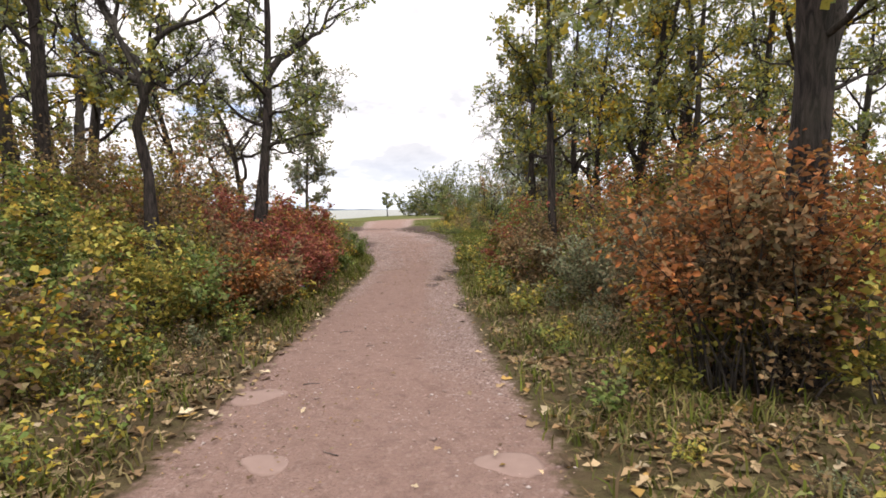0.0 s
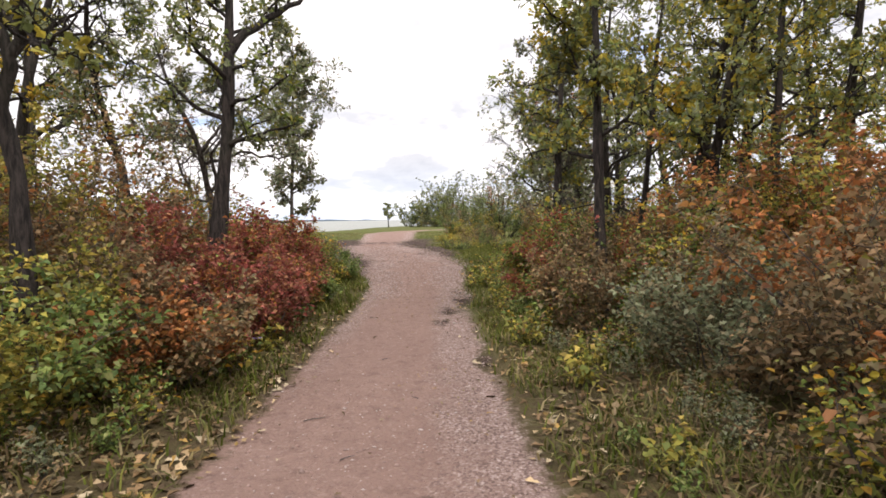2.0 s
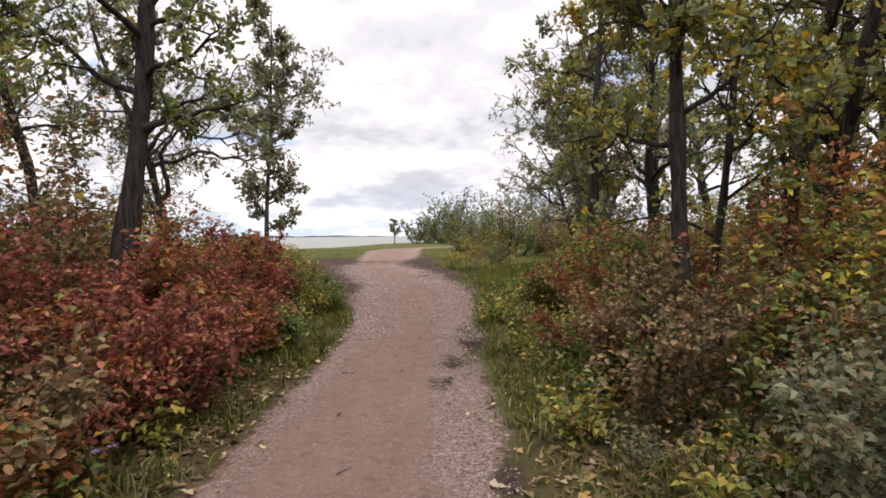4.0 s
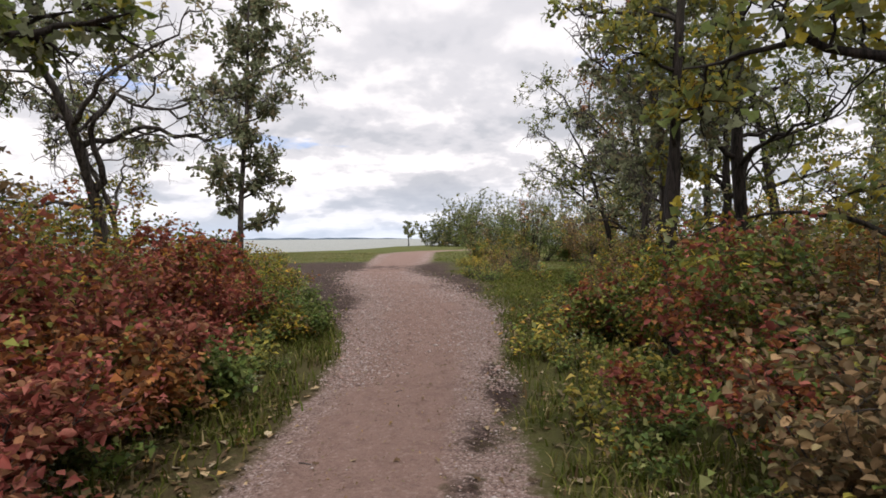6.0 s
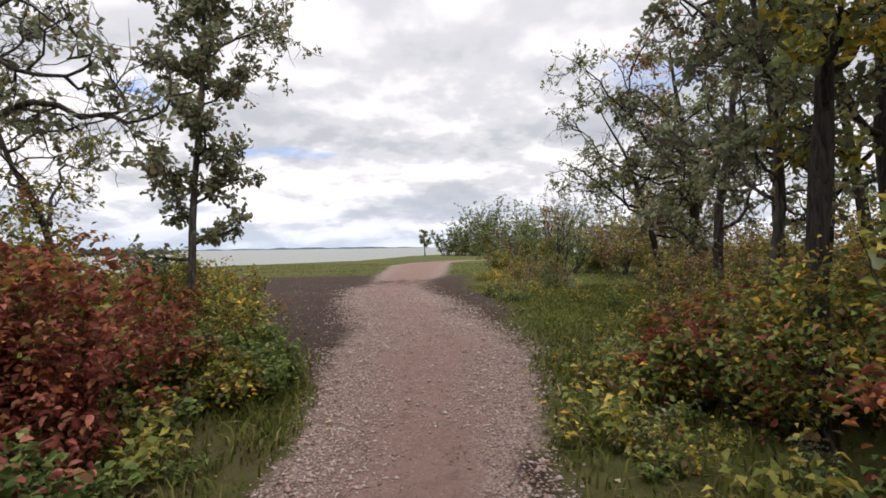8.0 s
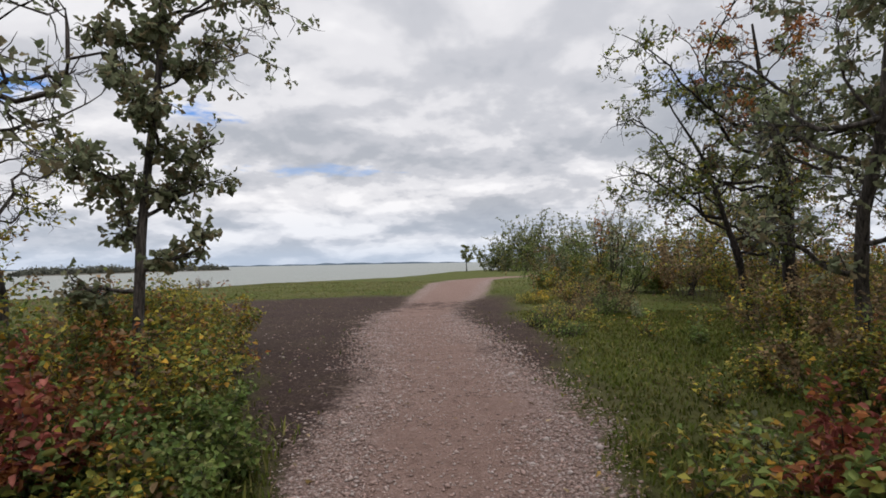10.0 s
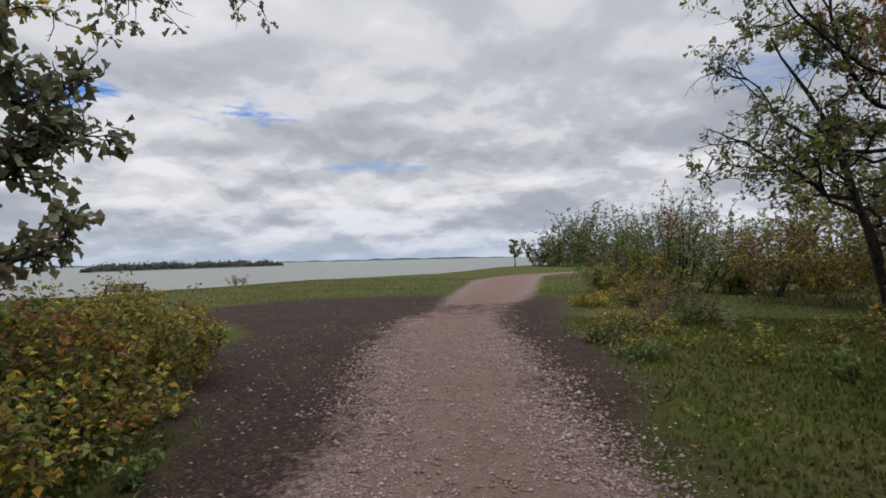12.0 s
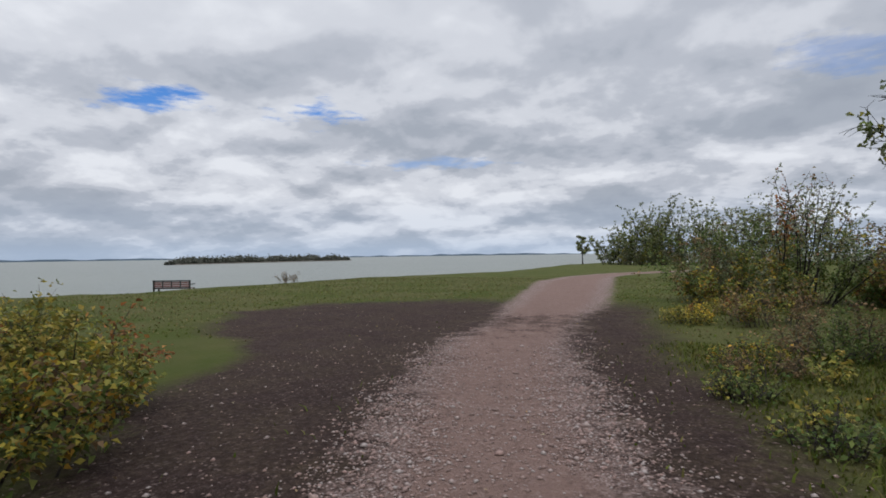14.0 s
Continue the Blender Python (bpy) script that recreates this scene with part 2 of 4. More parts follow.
def ground_material():
    k = Nodes("trail_ground")
    p = k.place()
    wob = k.math("MULTIPLY", k.math("SUBTRACT", k.noise(2.3, 6.0, 0.65), 0.5), 0.9)
    speck = k.math("MULTIPLY", k.math("SUBTRACT", k.noise(14.0, 3.0, 0.6), 0.5), 0.7)
    edge = k.math("ADD", wob, speck)

    def mask(name, width=0.10):
        v = k.math("ADD", k.attr(name), k.math("MULTIPLY", edge, 0.8))
        return k.ramp(v, [(0.5 - width, (0, 0, 0)), (0.5 + width, (1, 1, 1))])

    stones = k.voronoi(42.0)
    grit = k.voronoi(130.0)
    sand = k.mix(k.noise(0.9, 5.0, 0.6), (0.205, 0.130, 0.104), (0.275, 0.184, 0.152))
    sand = k.mix(k.math("MULTIPLY", k.noise(210.0, 2.0), 0.45), sand, (0.145, 0.10, 0.088))
    fleck = k.voronoi(68.0)
    tone = k.math("ADD", k.math("MULTIPLY", fleck.outputs["Color"], 0.65), k.math("MULTIPLY", stones.outputs["Color"], 0.35))
    pebble = k.ramp(tone, [(0.2, (0.085, 0.058, 0.05)), (0.45, (0.20, 0.14, 0.12)), (0.65, (0.29, 0.215, 0.19)), (0.85, (0.44, 0.37, 0.34))])
    sand = k.mix(k.math("MULTIPLY", k.ramp(fleck.outputs["Color"], [(0.3, (1, 1, 1)), (0.55, (0, 0, 0))]), 0.2), sand, (0.11, 0.075, 0.065))
    sand = k.mix(k.math("MULTIPLY", k.ramp(stones.outputs["Color"], [(0.72, (0, 0, 0)), (0.85, (1, 1, 1))]), 0.18), sand, (0.42, 0.33, 0.30))
    sand = k.mix(k.math("MULTIPLY", k.ramp(k.noise(6.5, 6.0, 0.7, None, 0.4), [(0.50, (0, 0, 0)), (0.66, (1, 1, 1))]), 0.5), sand, (0.125, 0.080, 0.064))
    coarse = k.ramp(k.math("ADD", k.attr("coarse"), k.math("MULTIPLY", edge, 0.9)), [(0.35, (0, 0, 0)), (0.65, (1, 1, 1))])
    gravel = k.mix(k.math("MULTIPLY", coarse, 0.8), sand, pebble)
    dirt = k.mix(k.noise(5.0, 5.0, 0.6), (0.030, 0.0195, 0.0165), (0.070, 0.046, 0.039))
    dirt = k.mix(k.math("MULTIPLY", k.ramp(k.noise(1.4, 5.0, 0.65), [(0.42, (0, 0, 0)), (0.66, (1, 1, 1))]), 0.6), dirt, (0.078, 0.058, 0.034))
    dirt = k.mix(k.math("MULTIPLY", k.ramp(k.noise(60.0, 3.0), [(0.52, (0, 0, 0)), (0.66, (1, 1, 1))]), 0.6), dirt, (0.13, 0.088, 0.07))
    dirt = k.mix(k.math("MULTIPLY", k.ramp(k.noise(17.0, 5.0, 0.7), [(0.44, (1, 1, 1)), (0.56, (0, 0, 0))]), 0.6), dirt, (0.020, 0.013, 0.011))
    dirt = k.mix(k.ramp(stones.outputs["Color"], [(0.80, (0, 0, 0)), (0.86, (1, 1, 1))]), dirt, k.mix(grit.outputs["Color"], (0.05, 0.034, 0.03), (0.17, 0.125, 0.11)))
    turf = k.mix(k.noise(1.1, 4.0), (0.058, 0.076, 0.014), (0.100, 0.110, 0.028))
    turf = k.mix(k.math("MULTIPLY", k.noise(38.0, 4.0, 0.7), 0.55), turf, (0.030, 0.042, 0.008))
    turf = k.mix(k.math("MULTIPLY", k.ramp(k.noise(0.45, 4.0, 0.6), [(0.4, (0, 0, 0)), (0.62, (1, 1, 1))]), 0.5), turf, (0.125, 0.108, 0.05))
    litter = k.mix(k.noise(9.0, 5.0, 0.7), (0.036, 0.026, 0.017), (0.105, 0.073, 0.042))
    litter = k.mix(k.math("MULTIPLY", k.voronoi(16.0).outputs["Color"], 0.4), litter, (0.10, 0.095, 0.035))
    col = k.mix(mask("turf", 0.26), litter, turf)
    col = k.mix(mask("dirt", 0.3), col, dirt)
    col = k.mix(mask("gravel", 0.12), col, gravel)
    h = k.math("ADD", k.math("MULTIPLY", stones.outputs["Distance"], -0.5), k.math("ADD", k.noise(30.0, 6.0, 0.7), k.math("MULTIPLY", grit.outputs["Distance"], -0.3)))
    h = k.math("ADD", h, k.math("MULTIPLY", k.noise(6.5, 5.0, 0.65), 2.2))
    k.surface(col, 0.95, k.bump(h, 1.0, 0.022), spec=0.08)
    return k.mat


def plain_material(name, a, b, scale, rough=0.8, bump=0.3, dist=0.004, spec=0.4):
    k = Nodes(name)
    n = k.noise(scale, 5.0, 0.6)
    wide = k.noise(scale * 0.13, 3.0)
    k.surface(k.mix(k.math("ADD", k.math("MULTIPLY", n, 0.7), k.math("MULTIPLY", wide, 0.3)), a, b), rough, k.bump(n, bump, dist), spec=spec)
    return k.mat


def stone_material(name):
    k = Nodes(name)
    geo = k.n.new("ShaderNodeNewGeometry")
    tint = k.ramp(geo.outputs["Random Per Island"], [(0.0, (0.34, 0.235, 0.20)), (0.3, (0.42, 0.335, 0.30)), (0.5, (0.22, 0.15, 0.13)), (0.78, (0.43, 0.37, 0.34)), (0.9, (0.38, 0.25, 0.21))], "CONSTANT")
    col = k.mix(k.math("MULTIPLY", k.noise(90.0, 3.0), 0.6), tint, (0.16, 0.12, 0.105))
    k.surface(col, 0.85, k.bump(k.noise(160.0, 3.0), 0.4, 0.003), spec=0.3)
    return k.mat


def water_material():
    k = Nodes("lake_water")
    t = k.n.new("ShaderNodeMapping")
    t.inputs["Scale"].default_value = (0.5, 1.1, 1.0)
    k.l.new(k.place(), t.inputs[0])
    waves = k.noise(0.6, 6.0, 0.6, t.outputs[0])
    swell = k.noise(0.012, 3.0)
    col = k.mix(swell, (0.13, 0.145, 0.122), (0.18, 0.19, 0.16))
    k.surface(col, 0.35, k.bump(waves, 0.9, 0.5), spec=0.35)
    return k.mat


GROUND = ground_material()
STONE = stone_material("trail_stones")
WATER = water_material()
BENCH_WOOD = plain_material("red_brown_bench_wood", (0.13, 0.035, 0.028), (0.22, 0.075, 0.055), 22.0, 0.6)
BENCH_IRON = plain_material("dark_bench_frame", (0.016, 0.014, 0.013), (0.035, 0.030, 0.028), 40.0, 0.5)
FAR_GREEN = plain_material("far_woods", (0.085, 0.092, 0.075), (0.15, 0.15, 0.115), 0.22, 0.9, 0.6, 0.6, 0.1)
# distance haze is put into the far shore's flat blue base colour
FAR_BLUE = plain_material("haze_tinted_far_shore", (0.10, 0.14, 0.18), (0.13, 0.17, 0.21), 0.01, 0.95, 0.0, 0.1, 0.0)
SHORE = plain_material("shore_rock", (0.10, 0.09, 0.075), (0.20, 0.18, 0.15), 0.4, 0.9, 0.5, 0.2, 0.1)

# ---- mesh helpers ----
rng = np.random.default_rng(7)


def mesh_of(name, verts, faces, material, smooth=False):
    """A mesh from arrays; faces all have the same number of corners."""
    me = bpy.data.meshes.new(name)
    v = np.asarray(verts, dtype=np.float32)
    f = np.asarray(faces, dtype=np.int32)
    me.vertices.add(len(v))
    me.vertices.foreach_set("co", v.ravel())
    me.loops.add(f.size)
    me.loops.foreach_set("vertex_index", f.ravel())
    me.polygons.add(len(f))
    me.polygons.foreach_set("loop_start", np.arange(0, f.size, f.shape[1], dtype=np.int32))
    if smooth:
        me.polygons.foreach_set("use_smooth", np.ones(len(f), dtype=bool))
    me.update(calc_edges=True)
    me.materials.append(material)
    return me


def child(name, me, parent, label=""):
    ob = new(name, me)
    ob.parent = parent
    if label:
        tagged(ob, label)
    return ob


def part(name, bm, material, parent, label=""):
    me = bpy.data.meshes.new(name)
    bm.to_mesh(me)
    bm.free()
    me.materials.append(material)
    return child(name, me, parent, label)


def unit(v):
    return v / np.maximum(np.linalg.norm(v, axis=-1, keepdims=True), 1e-9)


def leaf_mesh(name, points, heads, sizes, material, slim=0.55, fold=0.22, flatness=0.0, simple=False):
    """Folded pointed leaves, four corners each, at points, growing along heads."""
    n = len(points)
    heads = unit(heads)
    ref = rng.normal(size=(n, 3))
    ref[:, 2] += flatness * 3
    side = unit(np.cross(heads, ref))
    up_dir = np.cross(side, heads)
    s = sizes[:, None]
    curl = rng.uniform(-0.3, 0.12, (n, 1))
    w = slim * rng.uniform(0.8, 1.2, (n, 1))
    a = points
    if simple:
        b = points + heads * s * 0.42 + side * s * w * 0.5 + up_dir * s * fold
        c = points + heads * s + up_dir * s * curl
        d = points + heads * s * 0.5 - side * s * w * 0.5 + up_dir * s * fold
        return mesh_of(name, np.stack([a, b, c, d], axis=1).reshape(-1, 3), np.arange(n * 4).reshape(n, 4), material)
    b = points + heads * s * 0.30 + side * s * w * 0.46 + up_dir * s * fold
    c = points + heads * s * 0.74 + side * s * w * 0.42 + up_dir * s * (fold + curl * 0.5)
    d = points + heads * s + up_dir * s * curl
    e = points + heads * s * 0.70 - side * s * w * 0.44 + up_dir * s * (fold + curl * 0.5)
    g = points + heads * s * 0.27 - side * s * w * 0.44 + up_dir * s * fold
    v = np.stack([a, b, c, d, e, g], axis=1).reshape(-1, 3)
    i = np.arange(n)[:, None] * 6
    f = np.concatenate([i + np.array([0, 1, 2, 3]), i + np.array([0, 3, 4, 5])], axis=0)
    return mesh_of(name, v, f, material)


def oak_leaf_mesh(name, points, heads, sizes, material, flatness=0.0, fold=0.12):
    """Lobed oak leaves: two folded halves, each with a small and a large lobe."""
    n = len(points)
    heads = unit(heads)
    ref = rng.normal(size=(n, 3))
    ref[:, 2] += flatness * 3
    side = unit(np.cross(heads, ref))
    up_dir = np.cross(side, heads)
    s = sizes[:, None]
    w = rng.uniform(0.75, 1.2, (n, 1))
    curl = rng.uniform(-0.35, 0.15, (n, 1))
    rows = [points, points + heads * s + up_dir * s * curl]
    for sign in (1, -1):
        for f, out, bend_up in ((0.27, 0.20, 0.0), (0.43, 0.11, 0.0), (0.70, 0.36, 0.4)):
            rows.append(points + heads * s * (f + rng.uniform(-0.04, 0.04, (n, 1))) + side * s * w * out * sign + up_dir * s * (fold * out * 4 + curl * bend_up))
    i = np.arange(n)[:, None] * 8
    f = np.concatenate([i + np.array([0, 2, 3, 4, 1]), i + np.array([0, 1, 7, 6, 5])])
    return mesh_of(name, np.stack(rows, axis=1).reshape(-1, 3), f, material)


def tube_mesh(name, branches, material, sides=6):
    """Tapered round limbs along polylines, joined into one mesh."""
    vs, fs, base = [], [], 0
    for pts, radii in branches:
        pts = np.asarray(pts, float)
        k = len(pts)
        n = sides if radii[0] > 0.018 else 4 if radii[0] > 0.009 else 3
        tan = unit(np.gradient(pts, axis=0))
        ref = np.array([0.31, 0.87, 0.12]) if abs(tan[0, 2]) > 0.8 else np.array([0.1, 0.05, 1.0])
        u = unit(np.cross(tan, ref))
        w = np.cross(tan, u)
        ang = np.arange(n) * 2 * np.pi / n
        r = np.asarray(radii, float)[:, None, None]
        ring = pts[:, None, :] + r * (np.cos(ang)[None, :, None] * u[:, None, :] + np.sin(ang)[None, :, None] * w[:, None, :])
        if radii[0] > 0.07:
            ring = pts[:, None, :] + (ring - pts[:, None, :]) * (1 + 0.07 * rng.normal(size=(k, n, 1)))
        vs.append(ring.reshape(-1, 3))
        i, j = np.meshgrid(np.arange(k - 1), np.arange(n), indexing="ij")
        j2 = (j + 1) % n
        fs.append((base + np.stack([i * n + j, i * n + j2, (i + 1) * n + j2, (i + 1) * n + j], -1)).reshape(-1, 4))
        base += k * n
    return mesh_of(name, np.concatenate(vs), np.concatenate(fs), material, smooth=True)


def crooked(start, way, length, steps, wander, droop=0.0, aim=0.0):
    """A wandering line, as a limb grows; aim draws it back to its first direction."""
    p, d = np.array(start, float), unit(np.array(way, float))
    first_way = d.copy()
    pts = [p.copy()]
    for _ in range(steps):
        d = unit(d + rng.normal(size=3) * wander + np.array([0, 0, droop]) + first_way * aim)
        p = p + d * length / steps
        pts.append(p.copy())
    return np.array(pts)


def along(pts, f):
    k = f * (len(pts) - 1)
    i = min(int(k), len(pts) - 2)
    return pts[i] + (pts[i + 1] - pts[i]) * (k - i), unit(pts[i + 1] - pts[i])


# ---- the lie of the land ----
def bend(y, ys, vs):
    return np.interp(y, ys, vs)


def trail_middle(y):
    return bend(y, [-20, 0, 3.4, 6.8, 10, 14, 17, 19, 21, 25, 33, 45, 52, 58, 63, 70], [-0.3, -0.35, -0.45, -0.75, -0.92, -1.1, -1.45, -2.0, -2.7, -3.8, -4.5, -6.0, -6.2, -5.0, -2.6, 3.0])


def trail_half(y):
    return bend(y, [-20, 3.4, 6.8, 10, 14, 17, 20, 25, 33, 45, 55, 70], [1.2, 1.18, 1.03, 0.98, 0.95, 1.3, 1.2, 1.3, 1.5, 1.9, 1.3, 1.8])


def value_noise(x, y, scale, seed):
    x, y = np.asarray(x, float) * scale, np.asarray(y, float) * scale
    xi, yi = np.floor(x), np.floor(y)
    fx, fy = x - xi, y - yi
    fx, fy = fx * fx * (3 - 2 * fx), fy * fy * (3 - 2 * fy)

    def h(a, b):
        s = np.sin(a * 127.1 + b * 311.7 + seed * 74.7) * 43758.5453
        return s - np.floor(s)

    return (h(xi, yi) * (1 - fx) + h(xi + 1, yi) * fx) * (1 - fy) + (h(xi, yi + 1) * (1 - fx) + h(xi + 1, yi + 1) * fx) * fy


def step(a, b, v):
    t = np.clip((v - a) / (b - a), 0, 1)
    return t * t * (3 - 2 * t)


def inland(x, y):
    """Metres from the edge of the bluff, negative beyond it."""
    edge = bend(y, [-200, 25, 30, 34, 48, 66, 80, 114, 135], [-29, -28, -26.5, -22.8, -21.7, -15.8, -16.5, -18.5, -14])
    return np.minimum(x - edge, 136 - y)


def height(x, y):
    x, y = np.asarray(x, float), np.asarray(y, float)
    z = bend(y, [-200, 11, 13, 15, 17.5, 21, 30, 45, 70, 120, 300], [0, 0, 0.04, 0.16, 0.37, 0.47, 0.43, 0.45, 0.25, -0.1, -0.2])
    off = np.abs(x - trail_middle(y)) - trail_half(y)
    z = z + 0.12 * step(-0.1, 1.2, off) * step(17, 12, y) + 0.25 * step(1.0, 6.0, off) * step(15, 10, y)
    z = z + 0.04 * (value_noise(x, y, 0.9, 1) - 0.5) + 0.018 * (value_noise(x, y, 3.7, 2) - 0.5) * step(60, 40, y)
    d = inland(x, y)
    return z - 5.6 * step(0.2, -7.0, d)


def grid_lines(a, b, fine, lo, hi, grow=1.13):
    mid = list(np.arange(a, b, fine))
    left, right, s = [], [], fine
    p = a
    while p > lo:
        s *= grow
        p -= s
        left.append(p)
    p, s = mid[-1], fine
    while p < hi:
        s *= grow
        p += s
        right.append(p)
    return np.array(left[::-1] + mid + right)


gx = grid_lines(-9, 6, 0.13, -60, 900)
gy = grid_lines(0, 34, 0.13, -900, 150, 1.09)
X, Y = np.meshgrid(gx, gy, indexing="xy")
Z = height(X, Y)
nx, ny = len(gx), len(gy)
ii, jj = np.meshgrid(np.arange(ny - 1), np.arange(nx - 1), indexing="ij")
quads = np.stack([ii * nx + jj, ii * nx + jj + 1, (ii + 1) * nx + jj + 1, (ii + 1) * nx + jj], -1).reshape(-1, 4)
ground_me = mesh_of("ground", np.stack([X, Y, Z], -1).reshape(-1, 3), quads, GROUND, smooth=True)


def gravel_mask(x, y):
    off = np.abs(x - trail_middle(y)) - trail_half(y)
    soft = 0.42 + 0.6 * step(14, 19, y)
    crossed = np.exp(-((y - 28.5 - 0.15 * (x + 4)) / 2.3) ** 2) * (0.6 + 0.8 * value_noise(x, y, 0.5, 31))
    return step(soft, -soft, off) * step(76, 66, y) * (1 - 0.30 * step(15, 19, y) * step(36, 26, y)) * (1 - np.clip(0.30 * crossed, 0, 0.4))


def dirt_mask(x, y):
    left = bend(y, [13, 15, 18, 20, 24, 28, 31, 35, 40], [-2.2, -2.8, -3.6, -5.0, -8.6, -12.0, -11, -7.0, -6.2])
    right = bend(y, [13, 17, 20, 24.3, 27.8, 33, 40], [-0.1, -0.2, -0.5, -1.25, -1.35, -2.1, -3.4])
    rough = 2.2 * (value_noise(x, y, 0.35, 21) - 0.5) + 0.9 * (value_noise(x, y, 1.1, 22) - 0.5)
    inside = np.minimum(x - left + rough, right - x + 0.4 * rough)
    return step(-1.1, 1.1, inside) * step(13.5, 15.5, y) * step(37, 28, y + 3 * (value_noise(x, y, 0.25, 23) - 0.5))


def mud_mask(x, y):
    """Dark worn hollows in the gravel."""
    m = 0 * x
    for a, b, r, q in ((-0.33, 5.75, 0.15, 0.12), (-0.45, 10.9, 0.2, 0.5), (-0.42, 11.8, 0.26, 0.6), (-0.18, 12.9, 0.26, 0.8), (-0.32, 13.7, 0.2, 0.4), (0.1, 8.6, 0.12, 0.3), (-0.75, 7.1, 0.12, 0.1)):
        m = np.maximum(m, np.exp(-((x - a) / r) ** 2 - ((y - b) / q) ** 2))
    return m


def turf_mask(x, y):
    return np.clip(0.08 + 0.3 * step(7, 12, y) + 0.62 * step(13, 17, y) + 0.2 * (x > -1), 0, 1)


def coarse_mask(x, y):
    off = np.abs(x - trail_middle(y)) / trail_half(y)
    c = 0.1 + 0.55 * step(0.35, 0.9, off) * (0.25 + 0.75 * step(6, 11, y)) + 0.22 * step(12, 17, y) - 0.1 * step(30, 36, y)
    return c + 0.4 * step(0.1, 0.5, (x - trail_middle(y)) / trail_half(y)) * step(3, 6, y) * step(16, 12, y)


for key, fn in (("gravel", lambda x, y: gravel_mask(x, y) - 0.62 * mud_mask(x, y)), ("dirt", lambda x, y: np.maximum(dirt_mask(x, y), mud_mask(x, y))), ("turf", turf_mask), ("coarse", coarse_mask)):
    layer = ground_me.attributes.new(key, "FLOAT", "POINT")
    layer.data.foreach_set("value", np.asarray(fn(X, Y), dtype=np.float32).ravel())
ground = tagged(new("ground", ground_me), "pinkish gravel trail through grass and leaf litter on a lakeside bluff", "ground", kind="structure")

lake_me = mesh_of("water", [(-4900, -900, -5), (4900, -900, -5), (4900, 4900, -5), (-4900, 4900, -5)], [(0, 1, 2, 3)], WATER)
lake = tagged(new("water", lake_me), "wide grey-green lake with small waves under cloud", "lake", kind="structure")


# ---- trees and bushes ----
def tree(at, tall, trunk_r, crown=2.5, start=0.35, limbs=9, leaf="oak", leaves=5000, leaf_size=0.098, lean=(0.0, 0.0), wander=0.22, bare=0.25, bark=None, label="", name="oak_tree", second=None, group="", arms=(), bends=(), twigs=4, straight=1.0, lobed=True):
    """A tree: tapered trunk, crooked limbs with twigs, and rosettes of leaves at the twigs' ends.
    arms are limbs of their own (height share, turn, rise, length, thickness share); bends push the trunk aside (height share, dx, dy)."""
    global rng
    bark = bark or BARK
    x, y = at
    rng = np.random.default_rng(int(abs(x * 7919 + y * 10473) * 10))
    z = float(height(x, y)) - 0.06
    root = tagged(new(name), label or "oak tree with dark furrowed bark and thinning green leaves", "tree", group or "trees beside the trail")
    root.matrix_basis = pose(x, y, z)
    share = np.arange(15) / 14
    trunk = crooked((0, 0, 0), (lean[0], lean[1], 1), tall * 0.92, 14, wander * 0.28 * straight, 0.05)
    if bends:
        fs, dx, dy = zip((0, 0, 0), *bends)
        trunk += np.column_stack([np.interp(share, fs, dx), np.interp(share, fs, dy), 0 * share])
    rad = trunk_r * (1 - 0.85 * share ** 1.1) * (1 + 0.07 * rng.normal(size=15))
    rad[0] *= 1.4
    child("trunk", tube_mesh("trunk", [(trunk, rad)], bark, 12), root)
    tips = []
    for i in range(limbs + len(arms)):
        f = start + (0.97 - start) * min((i + rng.uniform(0, 0.8)) / limbs, 1.0)
        p, d = along(trunk, f)
        a = rng.uniform(0, 2 * np.pi)
        way = np.array([np.cos(a), np.sin(a), rng.uniform(0.1, 0.7) + 0.45 * f])
        size = crown * rng.uniform(0.6, 1.1) * (1.15 - 0.55 * f)
        r0 = max(0.011, trunk_r * 0.46 * (1.1 - f))
        if i >= limbs:
            f, turn, rise, size, thick = arms[i - limbs]
            p, d = along(trunk, f)
            way = np.array([np.cos(turn), np.sin(turn), rise])
            r0 = trunk_r * thick
        limb = crooked(p, way, size, 12, wander * 1.1, 0.03, 0.3)
        lines = [(limb, r0 * (1 - 0.82 * np.arange(13) / 12))]
        subs = 7 if size < 3 else 11
        for j in range(subs):
            g = 0.22 + 0.74 * (j + rng.random()) / subs
            q, e = along(limb, min(g, 0.99))
            sub = crooked(q, e + rng.normal(size=3) * 0.75 + np.array([0, 0, 0.15]), min(size, 3.2) * rng.uniform(0.22, 0.46), 5, wander * 1.6)
            lines.append((sub, max(0.0055, r0 * 0.36) * (1 - 0.75 * np.arange(6) / 5)))
            empty = rng.random() < bare
            for m in range(twigs):
                q2, e2 = along(sub, 0.2 + 0.79 * (m + rng.random()) / twigs)
                tw = crooked(q2, e2 + rng.normal(size=3) * 0.8, min(size, 3.0) * rng.uniform(0.09, 0.2), 3, wander * 1.7)
                lines.append((tw, np.array([0.007, 0.0055, 0.004, 0.002])))
                if twigs > 5:
                    q3, e3 = along(tw, 0.5)
                    lines.append((crooked(q3, e3 + rng.normal(size=3) * 0.9, min(size, 3.0) * rng.uniform(0.05, 0.12), 2, 0.35), np.array([0.004, 0.003, 0.0015])))
                if not empty and rng.random() > bare * 0.4:
                    tips.append((tw[-1], tw[-1] - tw[-2], i))
                    tips.append((tw[1], tw[2] - tw[1], i))
        child("limb", tube_mesh("limb", lines, bark, 7), root)
